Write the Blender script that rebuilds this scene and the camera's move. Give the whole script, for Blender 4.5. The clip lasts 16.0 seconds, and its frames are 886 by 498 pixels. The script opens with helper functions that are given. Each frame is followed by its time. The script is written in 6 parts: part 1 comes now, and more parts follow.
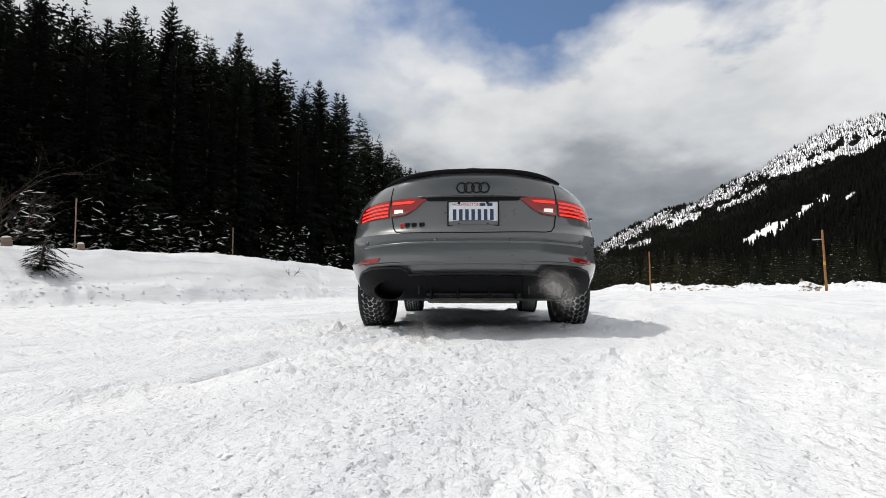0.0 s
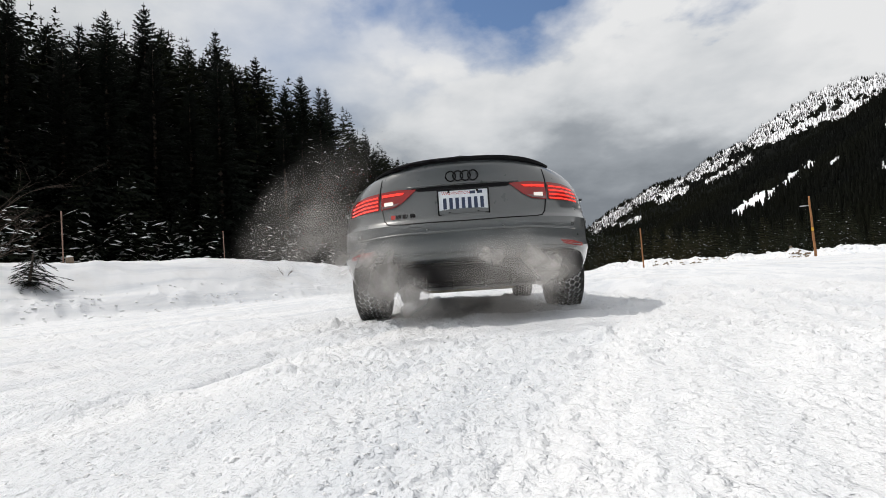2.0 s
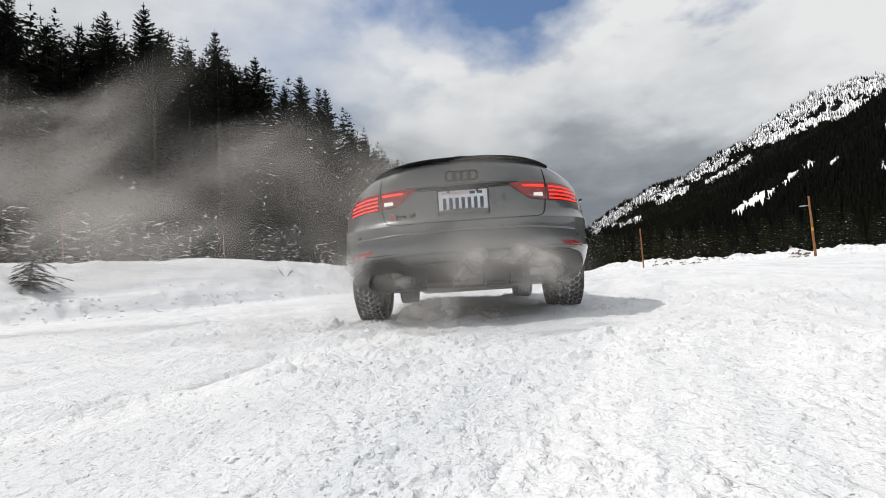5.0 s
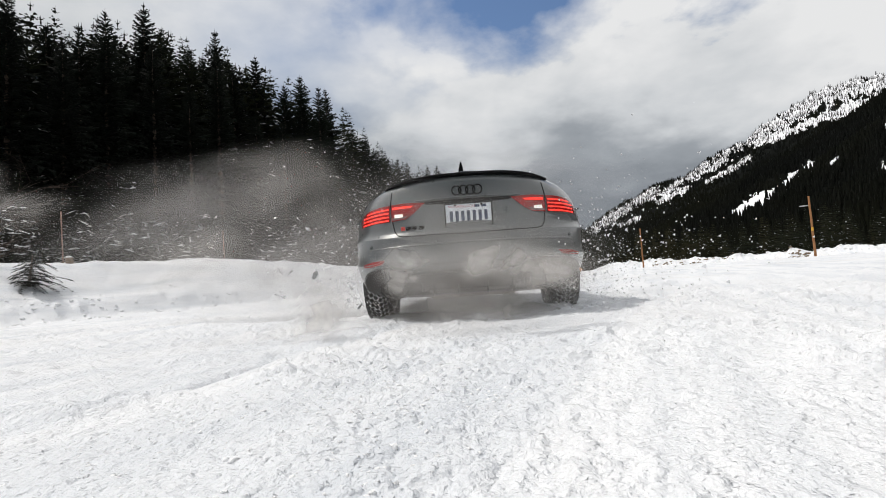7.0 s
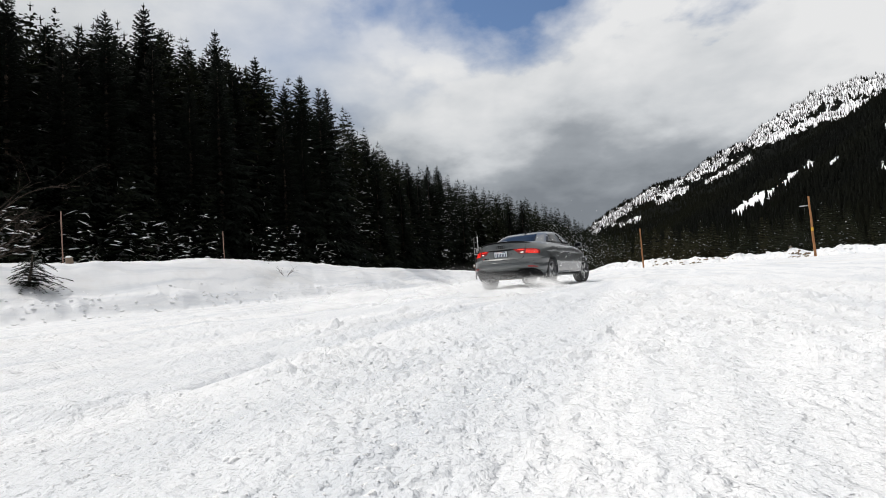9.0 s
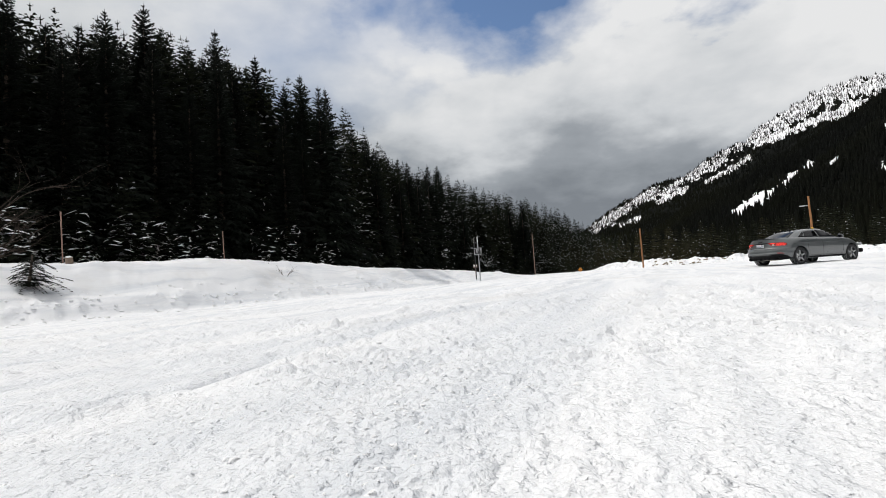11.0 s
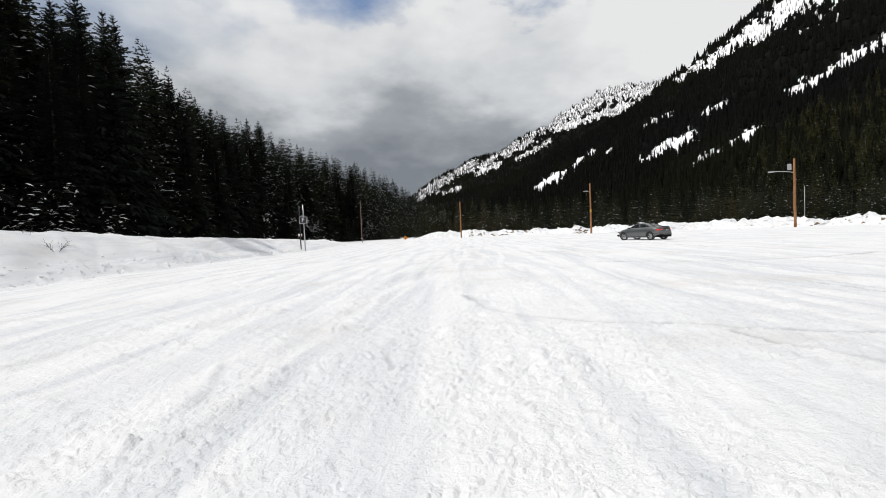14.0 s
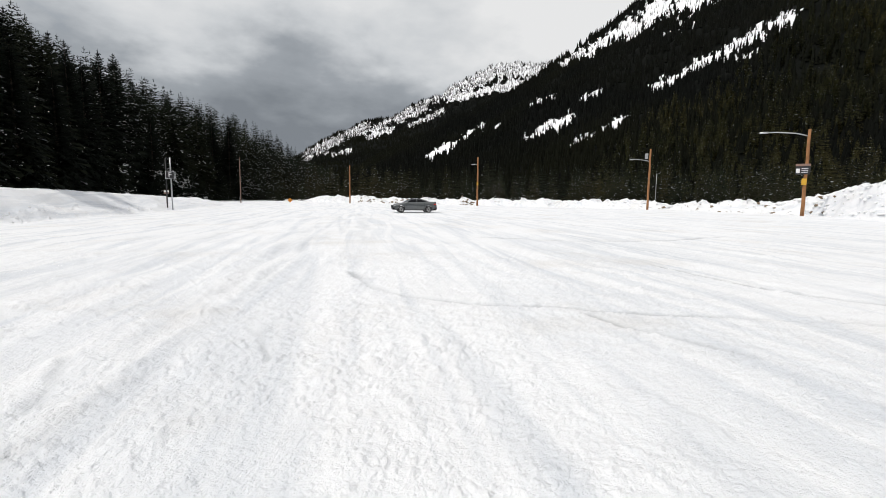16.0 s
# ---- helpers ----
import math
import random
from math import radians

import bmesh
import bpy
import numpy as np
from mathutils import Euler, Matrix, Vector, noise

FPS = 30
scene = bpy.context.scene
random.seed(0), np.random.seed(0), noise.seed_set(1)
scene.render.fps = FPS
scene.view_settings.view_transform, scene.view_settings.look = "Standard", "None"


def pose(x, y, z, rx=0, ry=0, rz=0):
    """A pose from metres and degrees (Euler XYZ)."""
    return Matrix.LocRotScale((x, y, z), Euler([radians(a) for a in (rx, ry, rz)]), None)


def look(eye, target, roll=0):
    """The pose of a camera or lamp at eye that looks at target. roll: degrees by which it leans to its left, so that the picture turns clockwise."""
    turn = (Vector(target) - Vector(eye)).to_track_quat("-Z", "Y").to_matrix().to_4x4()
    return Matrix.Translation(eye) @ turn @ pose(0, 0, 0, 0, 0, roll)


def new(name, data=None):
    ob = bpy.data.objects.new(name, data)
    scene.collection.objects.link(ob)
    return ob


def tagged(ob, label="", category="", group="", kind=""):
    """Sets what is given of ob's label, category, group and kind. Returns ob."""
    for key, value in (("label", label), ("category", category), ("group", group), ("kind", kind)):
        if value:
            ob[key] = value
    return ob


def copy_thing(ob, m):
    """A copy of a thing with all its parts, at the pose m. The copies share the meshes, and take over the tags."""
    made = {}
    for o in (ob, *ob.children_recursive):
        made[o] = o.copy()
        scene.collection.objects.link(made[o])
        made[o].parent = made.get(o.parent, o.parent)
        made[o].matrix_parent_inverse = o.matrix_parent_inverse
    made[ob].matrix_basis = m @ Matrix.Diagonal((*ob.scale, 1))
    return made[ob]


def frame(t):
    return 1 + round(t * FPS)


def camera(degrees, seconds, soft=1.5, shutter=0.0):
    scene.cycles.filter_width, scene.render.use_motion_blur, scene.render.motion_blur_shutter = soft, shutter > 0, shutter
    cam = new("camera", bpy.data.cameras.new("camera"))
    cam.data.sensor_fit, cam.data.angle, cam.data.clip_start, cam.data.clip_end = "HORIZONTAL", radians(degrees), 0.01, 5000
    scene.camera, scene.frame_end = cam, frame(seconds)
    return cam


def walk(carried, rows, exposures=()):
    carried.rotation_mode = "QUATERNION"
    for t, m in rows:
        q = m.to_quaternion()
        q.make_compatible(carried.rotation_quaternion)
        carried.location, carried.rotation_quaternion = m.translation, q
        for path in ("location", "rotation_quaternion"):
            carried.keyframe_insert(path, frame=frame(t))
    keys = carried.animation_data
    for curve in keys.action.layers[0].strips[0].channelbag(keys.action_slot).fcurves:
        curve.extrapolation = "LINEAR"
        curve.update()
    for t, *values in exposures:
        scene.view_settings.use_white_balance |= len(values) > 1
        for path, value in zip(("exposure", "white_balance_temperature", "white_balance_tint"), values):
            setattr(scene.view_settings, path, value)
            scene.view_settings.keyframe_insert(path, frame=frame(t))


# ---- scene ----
FOV = 87.15
cam = camera(FOV, 16.0, 0.8)
PATH = [  # seconds, x, y, z, pitch, roll, yaw: a phone propped in the snow, lifted by hand near the end
    (0.0, 0, 0, 0.29, 5.07, 0.03, -0.05), (0.5, 0, 0, 0.29, 4.84, 0.74, -0.08), (1.0, 0, 0, 0.29, 4.49, 1.75, -0.21),
    (1.5, 0, 0, 0.29, 4.00, 3.14, -0.51), (1.9, 0, 0, 0.29, 3.78, 3.72, -0.63), (2.3, 0, 0, 0.29, 3.78, 3.76, -0.66),
    (12.9, 0, 0, 0.29, 3.80, 3.80, -0.70), (13.1, 0, 0, 0.32, 3.55, 3.78, -1.3), (13.5, 0.0, 0.0, 0.72, 1.19, 3.18, -9.04),
    (14.0, 0.05, 0.0, 1.25, -1.92, 2.42, -21.75), (14.5, 0.1, 0.0, 1.45, -3.81, 1.07, -32.08), (15.0, 0.1, 0.0, 1.47, -4.48, 0.45, -33.68),
    (15.5, 0.1, 0.0, 1.47, -5.24, -0.13, -34.69), (16.0, 0.1, 0.0, 1.47, -6.25, -0.73, -35.19)]
walk(cam, [(t, pose(x, y, z, 90 + p, r, w)) for t, x, y, z, p, r, w in PATH])

# ---- world and sun ----
SUN_EL, SUN_AZ = 58.0, -76.0    # degrees; azimuth from +y towards +x


def node(nt, kind, **values):
    n = nt.nodes.new(kind)
    for key, value in values.items():
        if key in n.inputs:
            n.inputs[key].default_value = value
    return n


def ramp(nt, stops, fac):
    n = nt.nodes.new("ShaderNodeValToRGB")
    el = n.color_ramp.elements
    while len(el) < len(stops):
        el.new(0.5)
    for e, (p, c) in zip(el, stops):
        e.position = p
        e.color = (c, c, c, 1) if isinstance(c, (int, float)) else (*c, 1)
    nt.links.new(fac, n.inputs[0])
    return n.outputs[0]


def math_node(nt, op, a, b=None):
    n = nt.nodes.new("ShaderNodeMath")
    n.operation = op
    for i, v in enumerate((a, b)):
        if v is None:
            continue
        if isinstance(v, (int, float)):
            n.inputs[i].default_value = v
        else:
            nt.links.new(v, n.inputs[i])
    return n.outputs[0]


def mix_color(nt, fac, a, b):
    n = nt.nodes.new("ShaderNodeMix")
    n.data_type = "RGBA"
    for socket, v in ((n.inputs[0], fac), (n.inputs[6], a), (n.inputs[7], b)):
        if isinstance(v, (int, float)):
            socket.default_value = v
        elif isinstance(v, tuple):
            socket.default_value = (*v, 1)
        else:
            nt.links.new(v, socket)
    return n.outputs[2]


def ray_dir(az, el):
    return Vector((math.sin(radians(az)) * math.cos(radians(el)), math.cos(radians(az)) * math.cos(radians(el)), math.sin(radians(el))))


def build_world():
    w = bpy.data.worlds.new("sky")
    scene.world = w
    w.use_nodes = True
    nt = w.node_tree
    nt.nodes.clear()
    L = nt.links.new
    sky = nt.nodes.new("ShaderNodeTexSky")
    sky.sky_type, sky.sun_disc = "NISHITA", False
    sky.dust_density, sky.ozone_density, sky.altitude = 0.0, 2.5, 900.0
    sky.sun_elevation, sky.sun_rotation = radians(SUN_EL), radians(SUN_AZ)
    co = nt.nodes.new("ShaderNodeTexCoord")
    sep = nt.nodes.new("ShaderNodeSeparateXYZ")
    L(co.outputs["Generated"], sep.inputs[0])
    up = math_node(nt, "ADD", math_node(nt, "MAXIMUM", sep.outputs[2], 0.0), 0.28)
    comb = nt.nodes.new("ShaderNodeCombineXYZ")
    L(math_node(nt, "DIVIDE", sep.outputs[0], up), comb.inputs[0])
    L(math_node(nt, "DIVIDE", sep.outputs[1], up), comb.inputs[1])
    big = node(nt, "ShaderNodeTexNoise", Scale=0.75, Detail=6.0, Roughness=0.5, Distortion=0.3)
    small = node(nt, "ShaderNodeTexNoise", Scale=3.0, Detail=8.0, Roughness=0.53, Distortion=0.08)
    for n in (big, small):
        L(comb.outputs[0], n.inputs["Vector"])
    # openings in the clouds, ragged at their rims: azimuth, elevation, stretch, core, rim, cloud left in it
    cover = None
    for az, el, stretch, core, rim, left in ((13.5, 34, (0.62, 1.0, 1.35), 0.11, 0.22, 0.0), (32, 33, (0.7, 0.9, 1.4), 0.07, 0.16, 0.0), (-17, 26, (0.8, 1.0, 1.2), 0.0, 0.24, 0.58), (1, 31, (0.7, 1.0, 1.6), 0.0, 0.2, 0.6)):
        gap = nt.nodes.new("ShaderNodeVectorMath")
        gap.operation = "SUBTRACT"
        L(co.outputs["Generated"], gap.inputs[0])
        gap.inputs[1].default_value = tuple(ray_dir(az, el))
        squash = nt.nodes.new("ShaderNodeVectorMath")
        squash.operation = "MULTIPLY"
        L(gap.outputs[0], squash.inputs[0])
        squash.inputs[1].default_value = stretch
        size = nt.nodes.new("ShaderNodeVectorMath")
        size.operation = "LENGTH"
        L(squash.outputs[0], size.inputs[0])
        torn = math_node(nt, "ADD", size.outputs["Value"], math_node(nt, "MULTIPLY", math_node(nt, "SUBTRACT", small.outputs[0], 0.5), 0.42))
        edge = ramp(nt, [(max(core, 0.0), left), (rim, 1.0)], torn)
        cover = edge if cover is None else math_node(nt, "MULTIPLY", cover, edge)
    rise = math_node(nt, "MULTIPLY", math_node(nt, "SUBTRACT", math_node(nt, "MINIMUM", sep.outputs[2], 0.5), 0.38), 1.1)
    rise = math_node(nt, "ADD", rise, math_node(nt, "MULTIPLY", math_node(nt, "MAXIMUM", math_node(nt, "SUBTRACT", sep.outputs[0], 0.28), 0.0), 0.62))
    mixed = math_node(nt, "ADD", math_node(nt, "ADD", math_node(nt, "MULTIPLY", small.outputs[0], 0.45), math_node(nt, "MULTIPLY", big.outputs[0], 0.55)), rise)
    bank = nt.nodes.new("ShaderNodeVectorMath")
    bank.operation = "DISTANCE"
    L(co.outputs["Generated"], bank.inputs[0])
    bank.inputs[1].default_value = tuple(ray_dir(4, 20))
    mixed = math_node(nt, "ADD", mixed, ramp(nt, [(0.05, 0.11), (0.34, 0.0)], bank.outputs["Value"]))
    tone = ramp(nt, [(0.24, (0.24, 0.265, 0.295)), (0.40, (0.38, 0.41, 0.445)), (0.52, (0.68, 0.705, 0.73)), (0.66, (0.90, 0.905, 0.91))], mixed)
    blue = nt.nodes.new("ShaderNodeVectorMath")
    blue.operation = "SCALE"
    L(sky.outputs[0], blue.inputs[0])
    blue.inputs["Scale"].default_value = 0.135
    col = mix_color(nt, cover, blue.outputs[0], tone)
    bg = nt.nodes.new("ShaderNodeBackground")
    L(col, bg.inputs[0])
    bg.inputs[1].default_value = 1.0
    out = nt.nodes.new("ShaderNodeOutputWorld")
    L(bg.outputs[0], out.inputs[0])


build_world()
sun = new("sun", bpy.data.lights.new("sun", "SUN"))
sun.data.energy, sun.data.angle, sun.data.color = 2.5, radians(1.2), (1.0, 0.95, 0.88)
sun_way = Vector((math.sin(radians(SUN_AZ)) * math.cos(radians(SUN_EL)), math.cos(radians(SUN_AZ)) * math.cos(radians(SUN_EL)), math.sin(radians(SUN_EL))))
sun.matrix_basis = look((0, 0, 60), tuple(Vector((0, 0, 60)) - sun_way))
scene.view_settings.exposure = -0.18
scene.cycles.transparent_max_bounces = 96


# ---- materials ----
def material(name, color, rough=0.6, metal=0.0, spread=0.15, scale=8.0, bump=0.0, bump_scale=60.0, coat=0.0, glow=0.0, spec=0.5, random_tint=0.0):
    """A surface with colour varied at two scales and fine relief, in metres."""
    m = bpy.data.materials.new(name)
    m.use_nodes = True
    nt = m.node_tree
    p = nt.nodes["Principled BSDF"]
    co = nt.nodes.new("ShaderNodeTexCoord")
    big = node(nt, "ShaderNodeTexNoise", Scale=scale, Detail=4.0)
    fine = node(nt, "ShaderNodeTexNoise", Scale=scale * 7, Detail=3.0)
    for n in (big, fine):
        nt.links.new(co.outputs["Object"], n.inputs["Vector"])
    f = math_node(nt, "ADD", math_node(nt, "MULTIPLY", big.outputs[0], 0.65), math_node(nt, "MULTIPLY", fine.outputs[0], 0.35))
    if random_tint:
        info = nt.nodes.new("ShaderNodeObjectInfo")
        f = math_node(nt, "ADD", f, math_node(nt, "MULTIPLY", math_node(nt, "SUBTRACT", info.outputs["Random"], 0.5), random_tint))
    dark = tuple(c * (1 - spread) for c in color)
    light = tuple(min(1, c * (1 + spread)) for c in color)
    nt.links.new(ramp(nt, [(0.3, dark), (0.7, light)], f), p.inputs["Base Color"])
    p.inputs["Metallic"].default_value = metal
    nt.links.new(ramp(nt, [(0.3, max(0.02, rough * 0.85)), (0.7, min(1, rough * 1.15))], fine.outputs[0]), p.inputs["Roughness"])
    p.inputs["Specular IOR Level"].default_value = spec
    p.inputs["Coat Weight"].default_value = coat
    p.inputs["Coat Roughness"].default_value = 0.04
    if glow:
        p.inputs["Emission Color"].default_value = (*color, 1)
        p.inputs["Emission Strength"].default_value = glow
    if bump:
        rel = node(nt, "ShaderNodeTexNoise", Scale=bump_scale, Detail=5.0, Roughness=0.6)
        nt.links.new(co.outputs["Object"], rel.inputs["Vector"])
        b = node(nt, "ShaderNodeBump", Strength=1.0, Distance=bump)
        nt.links.new(rel.outputs[0], b.inputs["Height"])
        nt.links.new(b.outputs[0], p.inputs["Normal"])
    return m


def snow_material(name, color, soil):
    """Granular packed snow: crumbs at three sizes, faint dirt in patches."""
    m = material(name, color, 0.6, spread=0.04, scale=0.6, spec=0.25)
    nt = m.node_tree
    p = nt.nodes["Principled BSDF"]
    co = nt.nodes.new("ShaderNodeTexCoord")
    normal = None
    for scale, dist in ((5.0, 0.020), (19.0, 0.022), (70.0, 0.010), (190.0, 0.002)):
        n = node(nt, "ShaderNodeTexNoise", Scale=scale, Detail=3.0, Roughness=0.6)
        nt.links.new(co.outputs["Object"], n.inputs["Vector"])
        b = node(nt, "ShaderNodeBump", Strength=1.0, Distance=dist)
        nt.links.new(n.outputs[0], b.inputs["Height"])
        if normal:
            nt.links.new(normal, b.inputs["Normal"])
        normal = b.outputs[0]
    nt.links.new(normal, p.inputs["Normal"])
    clean = p.inputs["Base Color"].links[0].from_socket
    dirt = node(nt, "ShaderNodeTexNoise", Scale=0.22, Detail=6.0, Roughness=0.7)
    nt.links.new(co.outputs["Object"], dirt.inputs["Vector"])
    turned = nt.nodes.new("ShaderNodeMapping")
    turned.inputs["Rotation"].default_value = (0, 0, radians(25))
    nt.links.new(co.outputs["Object"], turned.inputs["Vector"])
    lanes = nt.nodes.new("ShaderNodeMapping")
    lanes.inputs["Scale"].default_value = (1.5, 0.11, 1.0)
    nt.links.new(turned.outputs[0], lanes.inputs["Vector"])
    worn = node(nt, "ShaderNodeTexNoise", Scale=1.0, Detail=6.0, Roughness=0.6, Distortion=0.9)
    nt.links.new(lanes.outputs[0], worn.inputs["Vector"])
    packed = mix_color(nt, ramp(nt, [(0.45, 0.0), (0.68, 0.7 if soil else 0.0)], worn.outputs[0]), clean, (0.60, 0.635, 0.69))
    rut = nt.nodes.new("ShaderNodeAttribute")
    rut.attribute_name = "rut"
    packed = mix_color(nt, math_node(nt, "MULTIPLY", rut.outputs["Fac"], 0.8 if soil else 0.0), packed, (0.42, 0.44, 0.47))
    nt.links.new(mix_color(nt, ramp(nt, [(0.52, 0.0), (0.72, soil)], dirt.outputs[0]), packed, (0.52, 0.47, 0.40)), p.inputs["Base Color"])
    return m


SNOW = snow_material("snow", (0.85, 0.86, 0.885), 0.30)
LOOSE_SNOW = snow_material("loose_snow", (0.90, 0.905, 0.92), 0.0)
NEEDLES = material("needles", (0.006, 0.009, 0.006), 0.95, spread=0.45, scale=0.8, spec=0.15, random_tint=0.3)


def wood_material(name, color, tint, snowy, scale=0.02):
    """Far firs: colour drifts over the stand, a few boughs carry snow."""
    m = material(name, color, 0.9, spread=0.45, scale=0.3, spec=0.08)
    nt = m.node_tree
    p = nt.nodes["Principled BSDF"]
    base = p.inputs["Base Color"].links[0].from_socket
    co = nt.nodes.new("ShaderNodeTexCoord")
    n = node(nt, "ShaderNodeTexNoise", Scale=scale, Detail=4.0)
    nt.links.new(co.outputs["Object"], n.inputs["Vector"])
    base = mix_color(nt, ramp(nt, [(0.42, 0.0), (0.62, 1.0)], n.outputs[0]), base, tint)
    geo = nt.nodes.new("ShaderNodeNewGeometry")
    if snowy:
        keep = ramp(nt, [(1 - snowy - 0.01, 0.0), (1 - snowy, 1.0)], geo.outputs["Random Per Island"])
        base = mix_color(nt, keep, base, (0.55, 0.57, 0.60))
    nt.links.new(base, p.inputs["Base Color"])
    return m


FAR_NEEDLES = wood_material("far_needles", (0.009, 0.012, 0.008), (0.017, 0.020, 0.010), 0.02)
# brighter brown-green tint: light on the valley firs, put into the colour
LIT_VALLEY_NEEDLES = wood_material("lit_valley_needles", (0.013, 0.016, 0.009), (0.030, 0.027, 0.012), 0.015)
# near-black slope firs: cloud shadow on the mountain side, put into the colour
SHADED_SLOPE_NEEDLES = wood_material("shaded_slope_needles", (0.004, 0.005, 0.004), (0.008, 0.009, 0.004), 0.0, 0.004)
# lighter olive: the sunlit patch of the slope firs, put into the colour
SUNLIT_NEEDLES = wood_material("sunlit_needles", (0.034, 0.036, 0.014), (0.072, 0.066, 0.024), 0.012, 0.012)
# ground between the slope firs, darkened with the same cloud shadow
SHADED_SLOPE_FLOOR = material("shaded_slope_floor", (0.006, 0.007, 0.006), 0.95, spread=0.5, scale=0.03, spec=0.05)
BURNT = material("burnt_trunks", (0.045, 0.042, 0.040), 0.95, spread=0.4, scale=0.1, spec=0.05)
BARK = material("bark", (0.075, 0.055, 0.042), 0.9, spread=0.4, scale=6.0, bump=0.02, bump_scale=20)
PAINT = material("grey_paint", (0.074, 0.081, 0.084), 0.32, spread=0.03, scale=3.0, coat=1.0)


# ---- terrain ----
def lattice_noise(x, y, seed):
    """Smooth value noise in 0..1, at unit spacing, over arrays."""
    xi, yi = np.floor(x).astype(np.int64), np.floor(y).astype(np.int64)
    xf, yf = x - xi, y - yi
    u, v = xf * xf * xf * (xf * (xf * 6 - 15) + 10), yf * yf * yf * (yf * (yf * 6 - 15) + 10)

    def h(i, j):
        n = (i * 374761393 + j * 668265263 + seed * 974634777) & 0x7FFFFFFF
        n = ((n ^ (n >> 13)) * 1274126177) & 0x7FFFFFFF
        return ((n ^ (n >> 16)) & 0xFFFF) / 65535.0
    return (h(xi, yi) * (1 - u) + h(xi + 1, yi) * u) * (1 - v) + (h(xi, yi + 1) * (1 - u) + h(xi + 1, yi + 1) * u) * v


def fractal(x, y, seed, octaves=4, gain=0.5):
    total, amp, norm = 0.0, 1.0, 0.0
    for o in range(octaves):
        total = total + amp * (lattice_noise(x * 2 ** o + 17.3 * o, y * 2 ** o - 9.1 * o, seed + o) - 0.5)
        norm += amp
        amp *= gain
    return total / norm * 2


def smooth(a, b, x):
    t = np.clip((x - a) / (b - a), 0, 1)
    return t * t * (3 - 2 * t)


def billow(x, y, seed):
    """Round lumps about the points of a jittered grid: 1 on a lump's top, 0 between lumps."""
    xi, yi = np.floor(x).astype(np.int64), np.floor(y).astype(np.int64)
    best = np.full(np.shape(x), 9.0)
    for i in (-1, 0, 1):
        for j in (-1, 0, 1):
            n = ((xi + i) * 374761393 + (yi + j) * 668265263 + seed * 974634777) & 0x7FFFFFFF
            n = ((n ^ (n >> 13)) * 1274126177) & 0x7FFFFFFF
            n = n ^ (n >> 16)
            px, py, big = (n & 0xFF) / 255.0, ((n >> 8) & 0xFF) / 255.0, 0.55 + 0.75 * ((n >> 16) & 0xFF) / 255.0
            best = np.minimum(best, np.hypot(xi + i + px - x, yi + j + py - y) / big)
    return np.sqrt(np.maximum(0, 1 - (best / 0.62) ** 2))


# tyre tracks across the lot: points, half-width, depth
TRACKS = [([(3.9, 8.5), (3.6, 7.0), (3.72, 6.07), (4.26, 4.83), (5.0, 4.1), (6.3, 2.8), (7.6, 1.4), (9.5, -1.0)], 0.07, 0.05), ([(10.75, 6.6), (9.6, 4.6), (9.1, 3.2), (9.3, 1.0)], 0.06, 0.045),
          ([(-0.50, 4.04), (-0.34, 5.15)], 0.05, 0.05), ([(1.22, 5.44), (1.18, 4.8), (1.08, 4.14)], 0.03, 0.03), ([(-4.0, 3.5), (-1.3, 9.2), (1.3, 14.7), (8, 29)], 0.16, 0.018), ([(0.0, 4.9), (3.9, 13.3), (10, 26)], 0.20, 0.018),
          ([(-0.5, 3.2), (0.64, 5.3), (4.6, 13.5), (13, 31)], 0.14, 0.018), ([(6.1, 12.0), (17, 36)], 0.3, 0.02), ([(5.0, 3.7), (5.0, 1.7)], 0.05, 0.03), ([(12.0, 14.0), (13.5, 11.0), (16.5, 9.2), (21, 9.0)], 0.12, 0.04)]


def rut_share(x, y):
    """1 in the middle of a tyre track, 0 away from all of them."""
    x, y = np.asarray(x, float), np.asarray(y, float)
    best, deep = np.zeros(np.shape(x)), np.zeros(np.shape(x))
    wx, wy = x + 0.12 * fractal(x / 1.5, y / 1.5, 71, 2), y + 0.12 * fractal(x / 1.5, y / 1.5, 73, 2)
    patch = smooth(-0.35, 0.25, fractal(x / 1.7, y / 1.7, 75, 3))
    for pts, w, depth in TRACKS:
        for (x0, y0), (x1, y1) in zip(pts, pts[1:]):
            dx, dy = x1 - x0, y1 - y0
            t = np.clip(((wx - x0) * dx + (wy - y0) * dy) / (dx * dx + dy * dy), 0, 1)
            k = np.exp(-(np.hypot(wx - x0 - t * dx, wy - y0 - t * dy) / w) ** 2)
            best = np.maximum(best, k * (1.0 if w < 0.13 else 0.3))
            deep = np.maximum(deep, k * depth)
    return best * (0.25 + 0.75 * patch), deep * (0.4 + 0.6 * patch)


def left_edge(y):
    """x of the foot of the ploughed bank beside the woods."""
    return -20.0 + 0.44 * y


def far_edge(az):
    """Distance of the foot of the ploughed bank across the lot, by azimuth in degrees."""
    return np.interp(az, [-180, 14, 19, 24, 39, 59, 73, 78, 95, 180], [130, 128, 116, 110, 90, 80, 61, 53, 42, 40])


